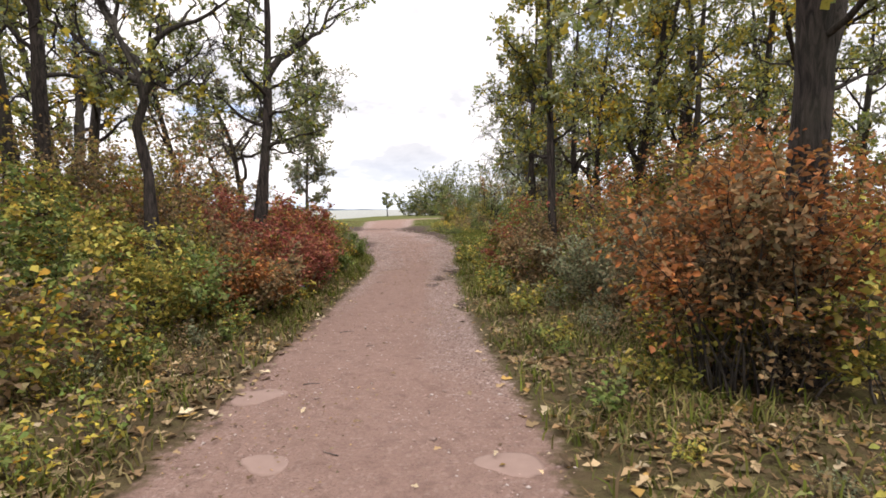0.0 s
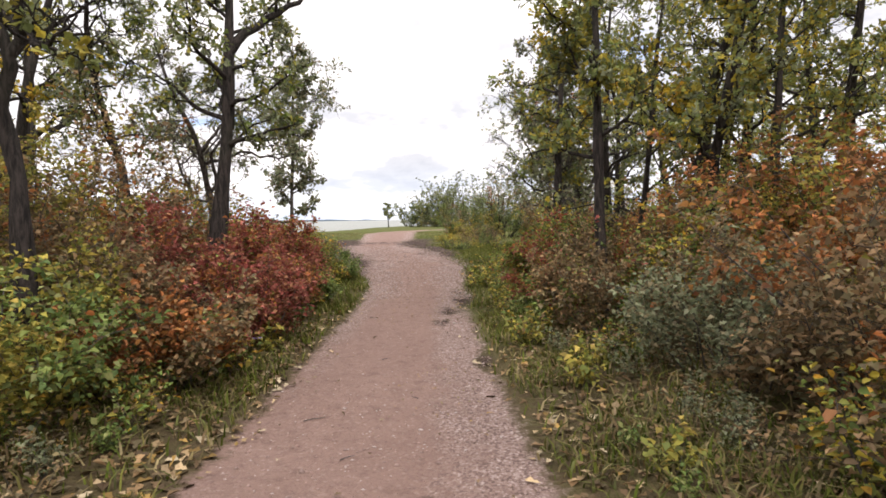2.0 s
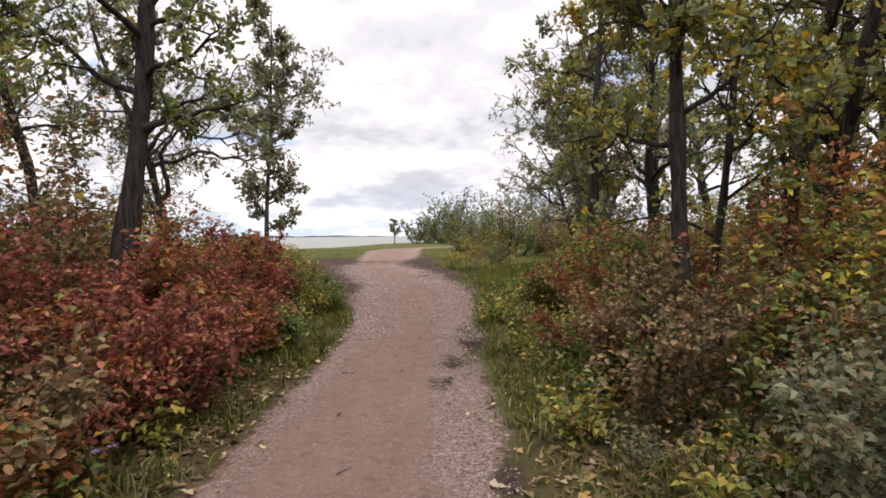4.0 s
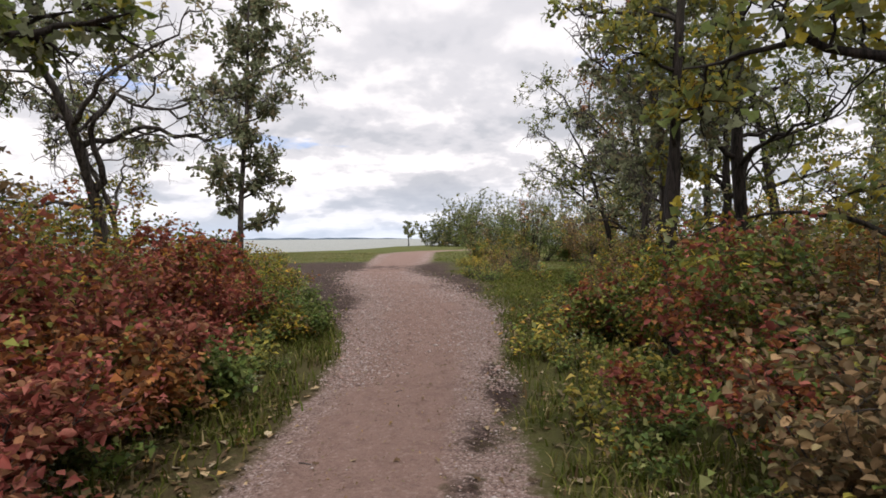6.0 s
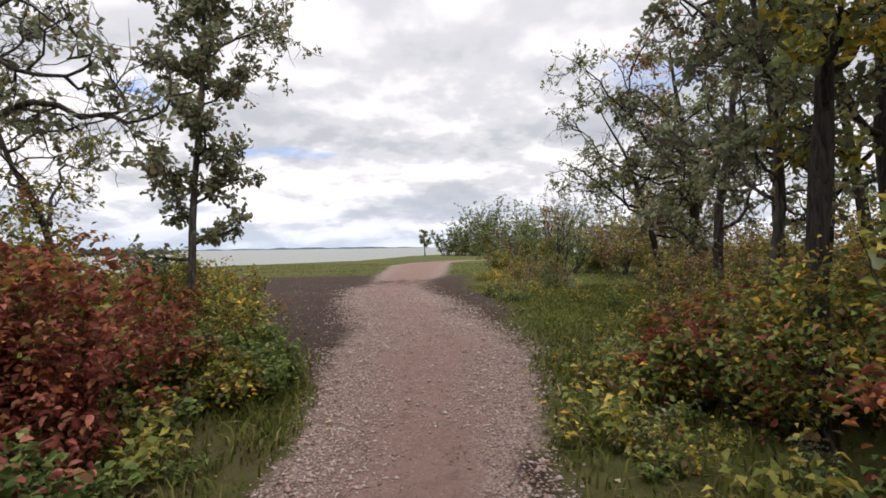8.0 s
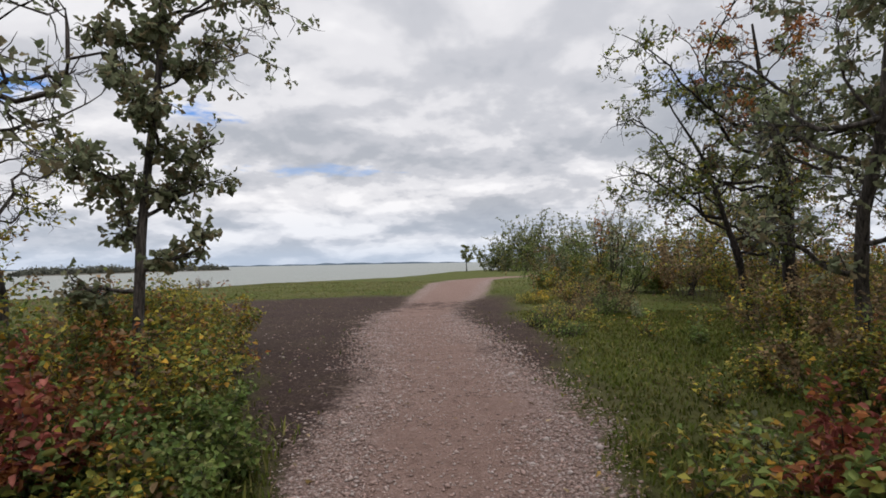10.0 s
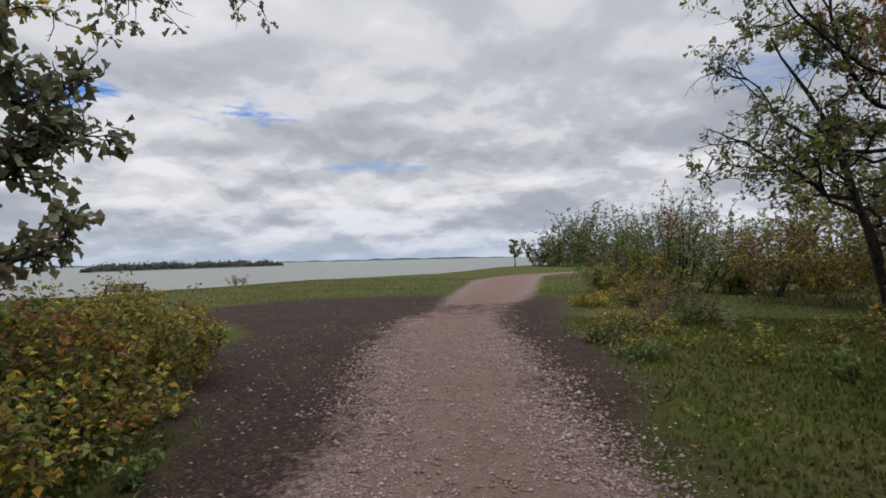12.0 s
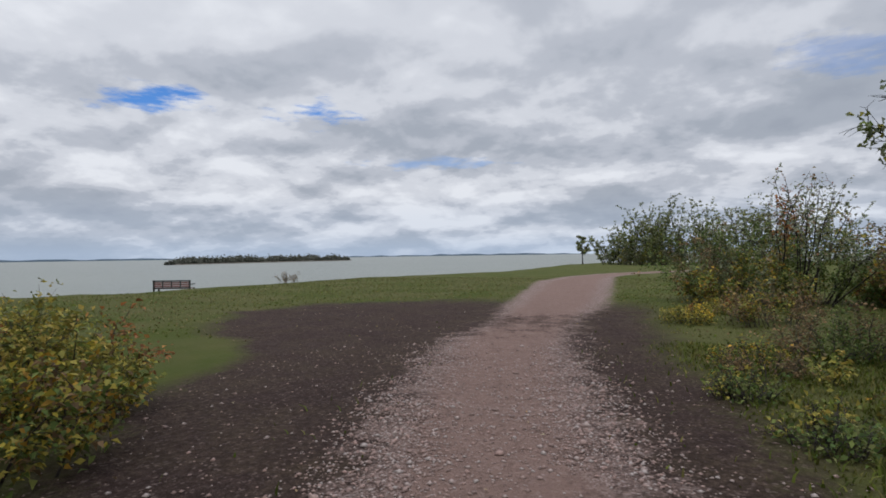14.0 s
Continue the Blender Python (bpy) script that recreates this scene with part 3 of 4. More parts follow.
    if tips and leaves:
        leaves = int(leaves * 0.72)
        each = int(np.clip(leaves / len(tips), 6, 9))
        count = min(len(tips), leaves // each)
        chosen = rng.choice(len(tips), count, replace=False)
        pick = np.repeat(chosen, each)
        n = len(pick)
        pts, dirs = np.array([t[0] for t in tips]), unit(np.array([t[1] for t in tips]))
        ray = unit(rng.normal(size=(n, 3)))
        pos = pts[pick] + ray * rng.uniform(0.0, 0.07, (n, 1)) - dirs[pick] * rng.uniform(0, 0.05, (n, 1))
        heads = dirs[pick] * 0.7 + ray * 1.2 + np.array([0, 0, -0.25])
        sizes = leaf_size * rng.uniform(0.55, 1.25, n)
        gold = np.array([t[2] for t in tips])[pick] % 5 == 2 if second else np.zeros(n, bool)
        for mask, kind_of_leaf, text in ((~gold, leaf, ""), (gold, second, "tufts of turned leaves")):
            if mask.any():
                me = oak_leaf_mesh("crown", pos[mask], heads[mask], sizes[mask], LEAF[kind_of_leaf]) if lobed else leaf_mesh("crown", pos[mask], heads[mask], sizes[mask], LEAF[kind_of_leaf], 0.62, simple=True)
                child("crown", me, root, text)
    return root


def bush(at, rx, ry, tall, leaf="hedge", leaves=5000, leaf_size=0.06, stems=34, label="", name="bush", second=None, share=0.25, turn=0.0, low=0.25, group="", bark=None, ragged=0.3, thick=1.0, spread=0.55):
    """A bush: many arching stems with side twigs, leaves set along them."""
    global rng
    x, y = at
    rng = np.random.default_rng(int(abs(x * 7919 + y * 10473) * 10))
    z = float(height(x, y)) - 0.04
    root = tagged(new(name), label or "dense bush with turning autumn leaves beside the trail", "bush", group or "bushes beside the trail")
    root.matrix_basis = pose(x, y, z, 0, 0, turn)
    leaves, leaf_size = int(leaves * 1.1), leaf_size * 0.92
    away = abs(x - float(trail_middle(y)))
    plain = away > 2.9 or y > 19
    if away > 4.6 and y < 40:
        leaves, leaf_size = int(leaves * 0.65), leaf_size * 1.2
    lines, pts, dirs = [], [], []
    for i in range(stems):
        a, r = rng.uniform(0, 2 * np.pi), np.sqrt(rng.random())
        foot = np.array([np.cos(a) * r * rx * 0.75, np.sin(a) * r * ry * 0.75, 0.0])
        t = tall * (1 - 0.45 * r * r) * rng.uniform(1 - ragged, 1.12)
        way = np.array([np.cos(a) * r * spread, np.sin(a) * r * spread, 1.0])
        line = crooked(foot, way, t, 6, 0.14, -0.02)
        r0 = (0.006 + 0.006 * rng.random()) * thick
        lines.append((line, r0 * (1 - 0.75 * np.arange(7) / 6)))
        for j in range(9):
            f = low + (0.99 - low) * (j + rng.random()) / 9
            q, d = along(line, min(f, 0.99))
            tw = crooked(q, d * 0.5 + rng.normal(size=3) * np.array([0.8, 0.8, 0.45]), tall * rng.uniform(0.10, 0.24), 3, 0.25)
            lines.append((tw, np.array([0.0035, 0.003, 0.002, 0.0015]) * (1 + (thick - 1) * 0.7)))
            for k in range(4):
                pts.append(tw[k])
                dirs.append(tw[-1] - tw[0])
    tagged(child("stem", tube_mesh("stem", lines, bark or GREY_BARK, 5), root), kind="stuff")
    pts, dirs = np.array(pts), np.array(dirs)
    pick = rng.integers(0, len(pts), leaves)
    pos = pts[pick] + rng.normal(size=(leaves, 3)) * 0.045
    pos[:, 2] = np.maximum(pos[:, 2], 0.03)
    heads = unit(dirs[pick]) * 0.5 + rng.normal(size=(leaves, 3)) * np.array([0.7, 0.7, 0.35]) + np.array([0, 0, -0.15])
    sizes = leaf_size * rng.uniform(0.55, 1.35, leaves)
    if second:
        field = value_noise(pos[:, 0] + x, pos[:, 1] + pos[:, 2] + y, 1.6, 5)
        cutoff = np.quantile(field, share)
        b = field < cutoff
        tagged(child("foliage", leaf_mesh("foliage", pos[~b], heads[~b], sizes[~b], LEAF[leaf], 0.62, flatness=0.6, simple=plain), root), kind="stuff")
        tagged(child("foliage", leaf_mesh("foliage", pos[b], heads[b], sizes[b], LEAF[second], 0.62, flatness=0.6, simple=plain), root), kind="stuff")
    else:
        tagged(child("foliage", leaf_mesh("foliage", pos, heads, sizes, LEAF[leaf], 0.62, flatness=0.6, simple=plain), root), kind="stuff")
    return root

# ---- trees left of the trail ----
tree((-12.2, 17.0), 9.0, 0.24, 3.0, 0.35, 9, "oak_gold", 4500, label="tall oak with a dark straight trunk in the wood")
tree((-11.2, 16.2), 8.5, 0.22, 2.6, 0.4, 8, "oak", 4000, label="tall oak with a dark straight trunk in the wood")
tree((-6.2, 8.5), 8.0, 0.14, 2.4, 0.42, 9, "oak_gold", 4500, straight=0.4, bare=0.4, second="yellow", label="oak with a dark upright trunk and a few golden tufts")
tree((-6.9, 8.9), 8.2, 0.13, 2.4, 0.4, 9, "oak_gold", 4500, straight=0.4, label="oak with a dark upright trunk among brush")
tree((-3.75, 7.15), 4.7, 0.105, 1.5, 0.62, 6, "oak_gold", 900, wander=0.42, bare=0.8, twigs=7, straight=0.3, label="crooked oak, almost bare, with twisting dark limbs", bends=((0.42, 0.02, 0), (0.58, -0.04, 0), (0.66, 0.18, 0), (0.85, -0.1, 0), (1.0, -0.5, 0.1)), arms=((0.66, 0.15, 0.55, 1.9, 0.5), (0.70, 2.9, 0.5, 2.2, 0.55), (0.8, 0.3, 0.35, 1.6, 0.4), (0.85, 2.6, 0.9, 1.6, 0.4)))
tree((-3.72, 10.4), 7.6, 0.135, 1.6, 0.36, 12, "oak", 5600, lean=(0.12, 0.02), wander=0.24, bare=0.15, straight=0.3, label="leafy oak with a dark forked trunk above red bushes", arms=((0.56, 0.4, 1.5, 2.8, 0.55), (0.42, 2.9, 0.5, 1.7, 0.3), (0.45, 5.6, 0.3, 1.3, 0.25), (0.36, 0.4, 0.35, 1.0, 0.2), (0.5, 4.4, 0.4, 1.5, 0.3)))
tree((-4.5, 16.5), 6.8, 0.064, 1.0, 0.2, 24, "grey", 8200, leaf_size=0.105, wander=0.26, bare=0.12, twigs=5, straight=0.25, label="slim young oak with grey-green leaf tufts", bark=GREY_BARK, arms=((0.57, 1.35, 0.5, 2.8, 0.4), (0.63, 1.2, 0.5, 2.4, 0.36), (0.66, 0.6, 0.5, 1.3, 0.3)))
tree((-7.62, 17.9), 5.2, 0.07, 2.0, 0.42, 9, "oak_gold", 1500, twigs=7, lean=(0.26, 0.0), wander=0.4, bare=0.6, bark=GREY_BARK, label="leaning oak with mostly bare grey crooked branches", arms=((0.36, 0.5, 0.7, 2.2, 0.45), (0.5, 2.4, 0.8, 2.0, 0.4), (0.62, 0.1, 0.6, 2.2, 0.4)))
tree((-5.95, 15.05), 6.0, 0.1, 2.0, 0.5, 10, "grey", 2600, lean=(0.07, 0.0), wander=0.42, bare=0.6, twigs=7, arms=((0.38, 0.15, 0.6, 2.9, 0.5), (0.5, 0.4, 0.7, 2.6, 0.45), (0.45, 2.8, 0.5, 2.2, 0.4), (0.55, -0.5, 0.6, 2.4, 0.4), (0.34, 3.4, 0.2, 2.0, 0.35)), bark=GREY_BARK, label="half-bare oak with crooked branches against the sky")
tree((-5.85, 12.7), 7.4, 0.085, 1.9, 0.38, 12, "oak", 4200, wander=0.34, bare=0.3, twigs=5, label="dark-trunked oak with crooked limbs in the brush")
tree((-7.9, 12.0), 7.5, 0.14, 2.4, 0.3, 10, "oak_gold", 4500, second="yellow", label="oak with green and golden leaves in the wood")
tree((-6.6, 5.8), 6.5, 0.12, 2.4, 0.3, 10, "oak_gold", 4500, second="yellow", label="oak with green and golden leaves in the wood")
# ---- trees right of the trail ----
tree((2.66, 4.55), 8.5, 0.15, 2.2, 0.36, 9, "oak_gold", 5000, lean=(-0.03, 0.0), wander=0.2, straight=0.3, bends=((0.3, 0.0, 0), (0.36, -0.04, 0), (0.5, -0.22, 0)), label="thick old oak with dark furrowed bark and a low fork", arms=((0.29, 0.5, 2.6, 4.2, 0.62), (0.32, 5.0, 0.35, 1.6, 0.2)))
tree((10.5, 19.8), 8.5, 0.22, 3.2, 0.35, 10, "oak_gold", 4500, label="oak with a thick forked dark trunk", arms=((0.33, 0.4, 1.4, 4.0, 0.6),))
tree((1.85, 15.3), 5.6, 0.06, 1.4, 0.26, 13, "grey", 3000, twigs=6, lean=(-0.04, 0.02), wander=0.34, bare=0.45, bark=GREY_BARK, label="thin bent oak with bare grey twigs", arms=((0.6, 3.1, 0.5, 1.7, 0.4), (0.75, 3.1, 0.8, 1.3, 0.35)))
tree((1.72, 10.0), 7.2, 0.085, 1.35, 0.3, 14, "oak_gold", 5200, straight=0.3, wander=0.3, bare=0.25, twigs=5, label="slender oak with a straight dark trunk and olive leaves", arms=((0.45, 2.8, 0.7, 1.4, 0.35), (0.55, 3.6, 0.8, 1.4, 0.35)))
tree((1.75, 14.0), 7.6, 0.085, 1.5, 0.26, 14, "oak_gold", 5200, straight=0.3, twigs=5, second="yellow", wander=0.3, bare=0.2, label="oak with a straight dark trunk and a golden tuft", arms=((0.55, 2.6, 0.6, 1.5, 0.35),))
tree((3.75, 12.4), 8.0, 0.12, 2.2, 0.25, 12, "oak_gold", 5200, second="yellow", label="large oak with olive and golden leaves", arms=((0.3, 0.6, 1.2, 3.5, 0.6),))
tree((3.3, 10.9), 6.6, 0.095, 1.7, 0.3, 11, "oak_gold", 4200, second="yellow", wander=0.3, lean=(0.05, 0), label="young oak with olive leaves and golden tufts")
tree((3.3, 15.4), 7.6, 0.1, 2.1, 0.25, 12, "oak", 4800, wander=0.3, straight=0.4, label="oak with a dark trunk and thinning green leaves", arms=((0.35, 3.5, 0.9, 2.2, 0.4),))
tree((5.4, 9.3), 8.0, 0.15, 2.8, 0.3, 11, "oak_gold", 4500, second="yellow", label="large oak with olive and golden leaves")
tree((5.6, 14.4), 8.0, 0.14, 2.6, 0.25, 11, "oak_gold", 4500, label="large oak with olive leaves in the wood")
tree((2.75, 18.5), 5.6, 0.085, 1.9, 0.22, 13, "grey", 3600, twigs=6, wander=0.34, bare=0.4, bark=GREY_BARK, label="half-bare oak with tangled grey limbs", arms=((0.55, 2.7, 0.6, 2.2, 0.4), (0.45, 2.3, 0.5, 1.8, 0.4)))
tree((4.1, 18.4), 7.2, 0.1, 2.1, 0.25, 12, "oak", 4500, wander=0.32, bare=0.3, label="oak with dark forked limbs at the wood's edge", arms=((0.3, 2.9, 1.0, 2.8, 0.5),))
tree((4.4, 24.5), 6.8, 0.15, 2.2, 0.3, 10, "oak", 7000, wander=0.34, bare=0.28, twigs=8, label="spreading oak with long crooked limbs over the grass", second="rust", straight=0.4, arms=((0.42, 3.2, 0.22, 3.6, 0.24), (0.48, 3.5, 0.3, 4.0, 0.28), (0.52, 3.85, 0.3, 5.2, 0.3), (0.62, 3.3, 0.38, 4.4, 0.26), (0.34, 3.9, 0.3, 3.0, 0.24)))
tree((3.4, 23.8), 5.4, 0.085, 1.7, 0.25, 11, "oak", 3200, wander=0.34, bare=0.35, twigs=6, lean=(-0.03, 0), second="brown", label="oak with dark crooked limbs at the wood's edge", arms=((0.45, 2.9, 0.6, 2.4, 0.45), (0.4, 3.6, 0.3, 1.9, 0.4)))
tree((5.6, 22.6), 6.6, 0.12, 2.2, 0.25, 12, "oak_gold", 3800, wander=0.32, bare=0.3, twigs=6, label="leafy oak at the edge of the wood")
tree((4.9, 27.0), 6.4, 0.12, 2.2, 0.25, 11, "oak", 3400, twigs=6, wander=0.34, bare=0.4, label="oak with dark limbs at the wood's edge", arms=((0.4, 3.0, 0.3, 2.4, 0.4),))
tree((7.0, 22.0), 7.5, 0.15, 2.8, 0.25, 11, "oak_gold", 4200, label="oak with dark limbs at the wood's edge")
tree((4.2, 32.2), 4.8, 0.085, 2.3, 0.14, 14, "oak_gold", 7000, wander=0.32, bare=0.3, name="shrub_tree", label="low many-limbed oak on the grass", arms=((0.08, 2.4, 1.3, 2.6, 0.6), (0.1, 0.6, 1.3, 2.6, 0.6)))
bush((1.6, 33.8), 1.3, 1.0, 3.5, "grey", 3600, 0.09, stems=30, low=0.55, ragged=0.2, thick=2.6, spread=0.8, second="rust", share=0.2, name="shrub", label="half-bare shrub with fanning grey stems", bark=BARK)

for x, y, tall, thick in ((4.7, 11.5, 7.6, 0.09), (6.6, 13.1, 8.2, 0.12), (6.3, 17.0, 8.0, 0.12), (2.75, 12.0, 6.8, 0.06)):
    tree((x, y), tall, thick, 2.0, 0.2, 13, "oak_gold", 4000, straight=0.4, wander=0.28, bare=0.25, label="oak with a dark upright trunk and dense olive leaves")

# ---- the wood behind ----
first = tree((-14.0, 9.0), 8.0, 0.16, 2.8, 0.2, 11, "oak_gold", 5000, leaf_size=0.16, lobed=False, twigs=3, label="oak in the wood behind the bushes", group="trees of the wood")
second_tree = tree((13.0, 12.0), 8.4, 0.17, 2.9, 0.2, 11, "oak", 5000, leaf_size=0.16, lobed=False, twigs=3, label="oak in the wood behind the bushes", group="trees of the wood")
rng = np.random.default_rng(41)
for i in range(20):
    left = i % 2 == 0
    wx = rng.uniform(-24, -9.5) if left else rng.uniform(7.5, 26)
    wy = rng.uniform(3, 27) if left else rng.uniform(5, 40)
    if left and wy > 13.0 + (abs(wx) - 9.5) * 0.5:
        wy -= 12
    copy_thing(first if rng.random() < 0.5 else second_tree, pose(wx, wy, float(height(wx, wy)) - 0.06, 0, 0, rng.uniform(0, 360)))

# ---- bushes left of the trail ----
bush((-3.7, 4.6), 1.1, 1.2, 1.35, "hedge", 7000, 0.07, second="brown", share=0.35, label="bush with yellow-green leaves beside the trail")
bush((-4.1, 6.6), 1.5, 1.5, 1.8, "olive", 11000, 0.066, second="green", share=0.4, label="tall bush with yellow-green leaves beside the trail")
bush((-6.0, 7.2), 1.6, 1.6, 2.2, "hedge", 10000, 0.08, second="olive", label="tall bush with yellow-green leaves in the wood")
bush((-3.0, 7.7), 0.8, 1.0, 1.2, "brown", 8000, 0.06, second="rust", share=0.35, label="bush of brown and rusty leaves")
bush((-3.85, 9.8), 1.25, 1.4, 1.8, "red", 14000, 0.066, second="red_mix", share=0.4, label="deep red autumn bush at the trail's edge")
bush((-5.6, 10.6), 1.5, 1.5, 3.4, "brown", 9000, 0.07, second="rust", label="tall brown bush behind the red ones")
bush((-4.0, 7.9), 0.7, 0.7, 2.1, "brown", 6000, 0.06, second="rust", share=0.3, spread=0.3, label="tall brown brush round a crooked oak")
bush((-5.2, 9.0), 1.1, 1.0, 2.9, "olive", 9000, 0.07, second="brown", share=0.4, spread=0.3, label="tall olive and brown brush in the wood")
bush((-2.95, 9.2), 0.6, 0.7, 1.35, "red", 5500, 0.06, second="red_mix", label="deep red autumn bush at the trail's edge")
bush((-3.35, 11.2), 0.75, 0.9, 1.25, "red", 8000, 0.066, second="rust", label="deep red autumn bush at the trail's edge")
bush((-4.7, 12.4), 1.4, 1.4, 1.75, "red_mix", 11000, 0.066, second="hedge", label="red autumn bush turning from green")
bush((-3.85, 13.5), 1.25, 1.3, 1.6, "red", 13000, 0.066, second="red_mix", label="bright red autumn bush")
bush((-2.95, 12.0), 0.5, 1.0, 0.6, "green", 6000, 0.065, second="hedge", label="low green bush at the trail's edge")
bush((-5.9, 14.4), 1.5, 1.4, 2.4, "hedge", 9000, 0.07, second="rust", label="tall bush of green and rusty leaves")
bush((-4.2, 15.5), 1.0, 1.0, 1.3, "hedge", 9000, 0.06, second="rust", share=0.3, label="bush turning from green to orange")
bush((-3.3, 15.0), 0.7, 1.0, 0.8, "green", 6000, 0.055, second="hedge", label="low green bush at the trail's edge")
bush((-5.0, 17.0), 1.1, 1.1, 1.3, "hedge", 8000, 0.065, second="green", label="green bush at the foot of a slim oak")
bush((-5.8, 18.6), 1.2, 1.2, 1.1, "hedge", 10000, 0.065, second="rust", share=0.4, label="green bush turning orange at its tips")
bush((-6.85, 19.6), 1.2, 1.1, 1.2, "olive", 16000, 0.052, stems=70, spread=0.3, low=0.12, ragged=0.15, second="rust", share=0.3, label="green bush turning orange at its tips")
bush((-7.9, 16.6), 1.7, 1.5, 2.3, "hedge", 9000, 0.07, second="brown", label="dense green-brown bush behind the others")
bush((-7.4, 9.4), 1.7, 1.6, 3.0, "olive", 9000, 0.075, second="brown", label="tall bush in the wood")
bush((-6.9, 11.8), 1.6, 1.5, 2.6, "hedge", 9000, 0.075, second="olive", label="tall leafy bush in the wood")
bush((-9.4, 13.6), 2.0, 1.6, 2.6, "hedge", 9000, 0.085, second="brown", label="tall leafy bush in the wood")
bush((-9.0, 6.0), 2.0, 1.8, 3.0, "olive", 9000, 0.085, second="green", label="tall leafy bush in the wood")
# ---- bushes right of the trail ----
bush((2.25, 5.3), 0.6, 0.7, 0.8, "brown", 3500, 0.055, second="hedge", share=0.4, label="low brown brush at the foot of an oak")
bush((2.45, 4.5), 0.42, 0.45, 1.25, "brown", 2600, 0.06, stems=24, second="olive", share=0.4, label="thin brown brush in front of an oak trunk")
bush((3.4, 5.4), 0.8, 0.8, 1.5, "hedge", 4500, 0.07, second="rust", label="bush of green and rusty leaves beside an oak")
bush((5.6, 12.4), 1.8, 1.6, 2.7, "olive", 9000, 0.075, second="hedge", label="tall olive bush among the oaks")
bush((4.9, 14.6), 1.7, 1.5, 2.4, "hedge", 9000, 0.07, second="grey", label="tall green bush among the oaks")
bush((6.8, 17.6), 1.9, 1.6, 3.0, "olive", 10000, 0.075, second="hedge", label="tall olive bush among the oaks")
bush((5.6, 10.2), 1.6, 1.5, 3.0, "rust", 9000, 0.075, second="olive", share=0.5, label="tall rusty bush among the oaks")
bush((7.6, 13.8), 2.0, 1.8, 3.4, "hedge", 10000, 0.085, second="yellow", share=0.15, label="tall leafy bush in the wood")
bush((8.6, 21.6), 2.2, 1.8, 3.0, "hedge", 10000, 0.085, second="olive", label="tall leafy bush in the wood")
bush((9.6, 27.0), 2.4, 2.0, 3.0, "hedge", 10000, 0.085, second="rust", label="tall leafy bush in the wood")
bush((2.15, 4.4), 0.5, 0.4, 2.0, "rust", 6000, 0.058, stems=46, low=0.55, spread=0.12, second="brown", share=0.3, label="rust-red bush on many thin dark stems before an oak", bark=BARK)
bush((3.1, 4.0), 0.5, 0.5, 1.25, "olive", 420, 0.085, stems=8, label="sparse shrub with large yellow-green leaves beneath an oak")
bush((3.05, 6.4), 0.95, 1.0, 2.15, "rust", 8500, 0.066, second="brown", share=0.45, label="rust-coloured bush with thin dark stems")
bush((2.3, 7.8), 0.75, 1.1, 1.35, "grey", 8000, 0.058, second="brown", share=0.35, label="grey-green and brown bush thick with thin stems")
bush((4.3, 7.4), 1.5, 1.5, 2.4, "rust", 10000, 0.066, second="olive", label="tall rust-coloured bush with thin dark stems")
bush((3.5, 9.4), 1.3, 1.3, 2.4, "hedge", 10000, 0.07, second="rust", share=0.4, label="tall bush of olive and rusty leaves")
bush((1.85, 9.6), 0.9, 1.1, 1.35, "brown", 9500, 0.055, second="green_red", share=0.3, label="dark brown and green bush at the trail's edge")
bush((-0.28, 21.37), 0.32, 0.32, 0.42, "green", 700, 0.05, second="olive", share=0.4, label="low leafy green plant in the lawn")
bush((-0.70, 22.61), 0.28, 0.28, 0.4, "green", 600, 0.05, second="olive", share=0.4, label="low leafy green plant in the lawn")
bush((-0.38, 24.04), 0.5, 0.5, 0.5, "hedge", 1300, 0.045, second="brown", share=0.4, label="low brown and green shrub in the lawn")
bush((0.38, 28.92), 0.9, 0.9, 1.0, "hedge", 2600, 0.06, second="brown", share=0.4, label="sparse brown and green shrub on the lawn")
bush((-1.05, 28.97), 0.6, 0.6, 0.45, "olive", 1500, 0.05, second="yellow", share=0.4, label="low yellowing shrub on the lawn")
bush((0.69, 25.36), 0.7, 0.7, 0.8, "brown", 1900, 0.055, second="green", share=0.4, label="sparse brown and green shrub on the lawn")
bush((4.3, 30.6), 1.8, 1.6, 3.3, "hedge", 9500, 0.08, second="brown", share=0.45, label="tall brown-green bush at the edge of the wood")
bush((5.8, 28.6), 2.0, 1.8, 3.6, "hedge", 9500, 0.08, second="brown", share=0.45, label="tall brown-green bush at the edge of the wood")
bush((1.8, 11.7), 1.0, 1.2, 1.55, "green_red", 12000, 0.055, second="red_mix", share=0.4, label="green and red bush at the trail's edge")
bush((3.2, 11.8), 1.5, 1.5, 2.0, "brown", 11000, 0.06, second="rust", share=0.4, label="tall bush with brown and rusty leaves")
bush((2.3, 13.9), 1.3, 1.2, 1.6, "hedge", 11000, 0.065, second="green_red", label="green and brown bush at the trail's edge")
bush((1.65, 15.0), 0.9, 1.0, 1.0, "green_red", 8000, 0.065, second="red_mix", share=0.2, label="green bush with reddening leaves")
bush((3.2, 15.8), 1.4, 1.4, 1.5, "hedge", 10000, 0.065, second="red_mix", share=0.3, label="green bush with reddening leaves")
bush((2.7, 17.8), 1.3, 1.2, 0.95, "hedge", 8000, 0.06, second="brown", label="low brown-green bush on the grass")
bush((4.4, 19.2), 1.7, 1.5, 1.1, "brown", 9000, 0.06, second="green_red", share=0.4, label="low brown bush on the grass")
bush((3.6, 21.4), 1.6, 1.4, 1.25, "brown", 8000, 0.06, second="hedge", share=0.4, label="low brown bush on the grass")
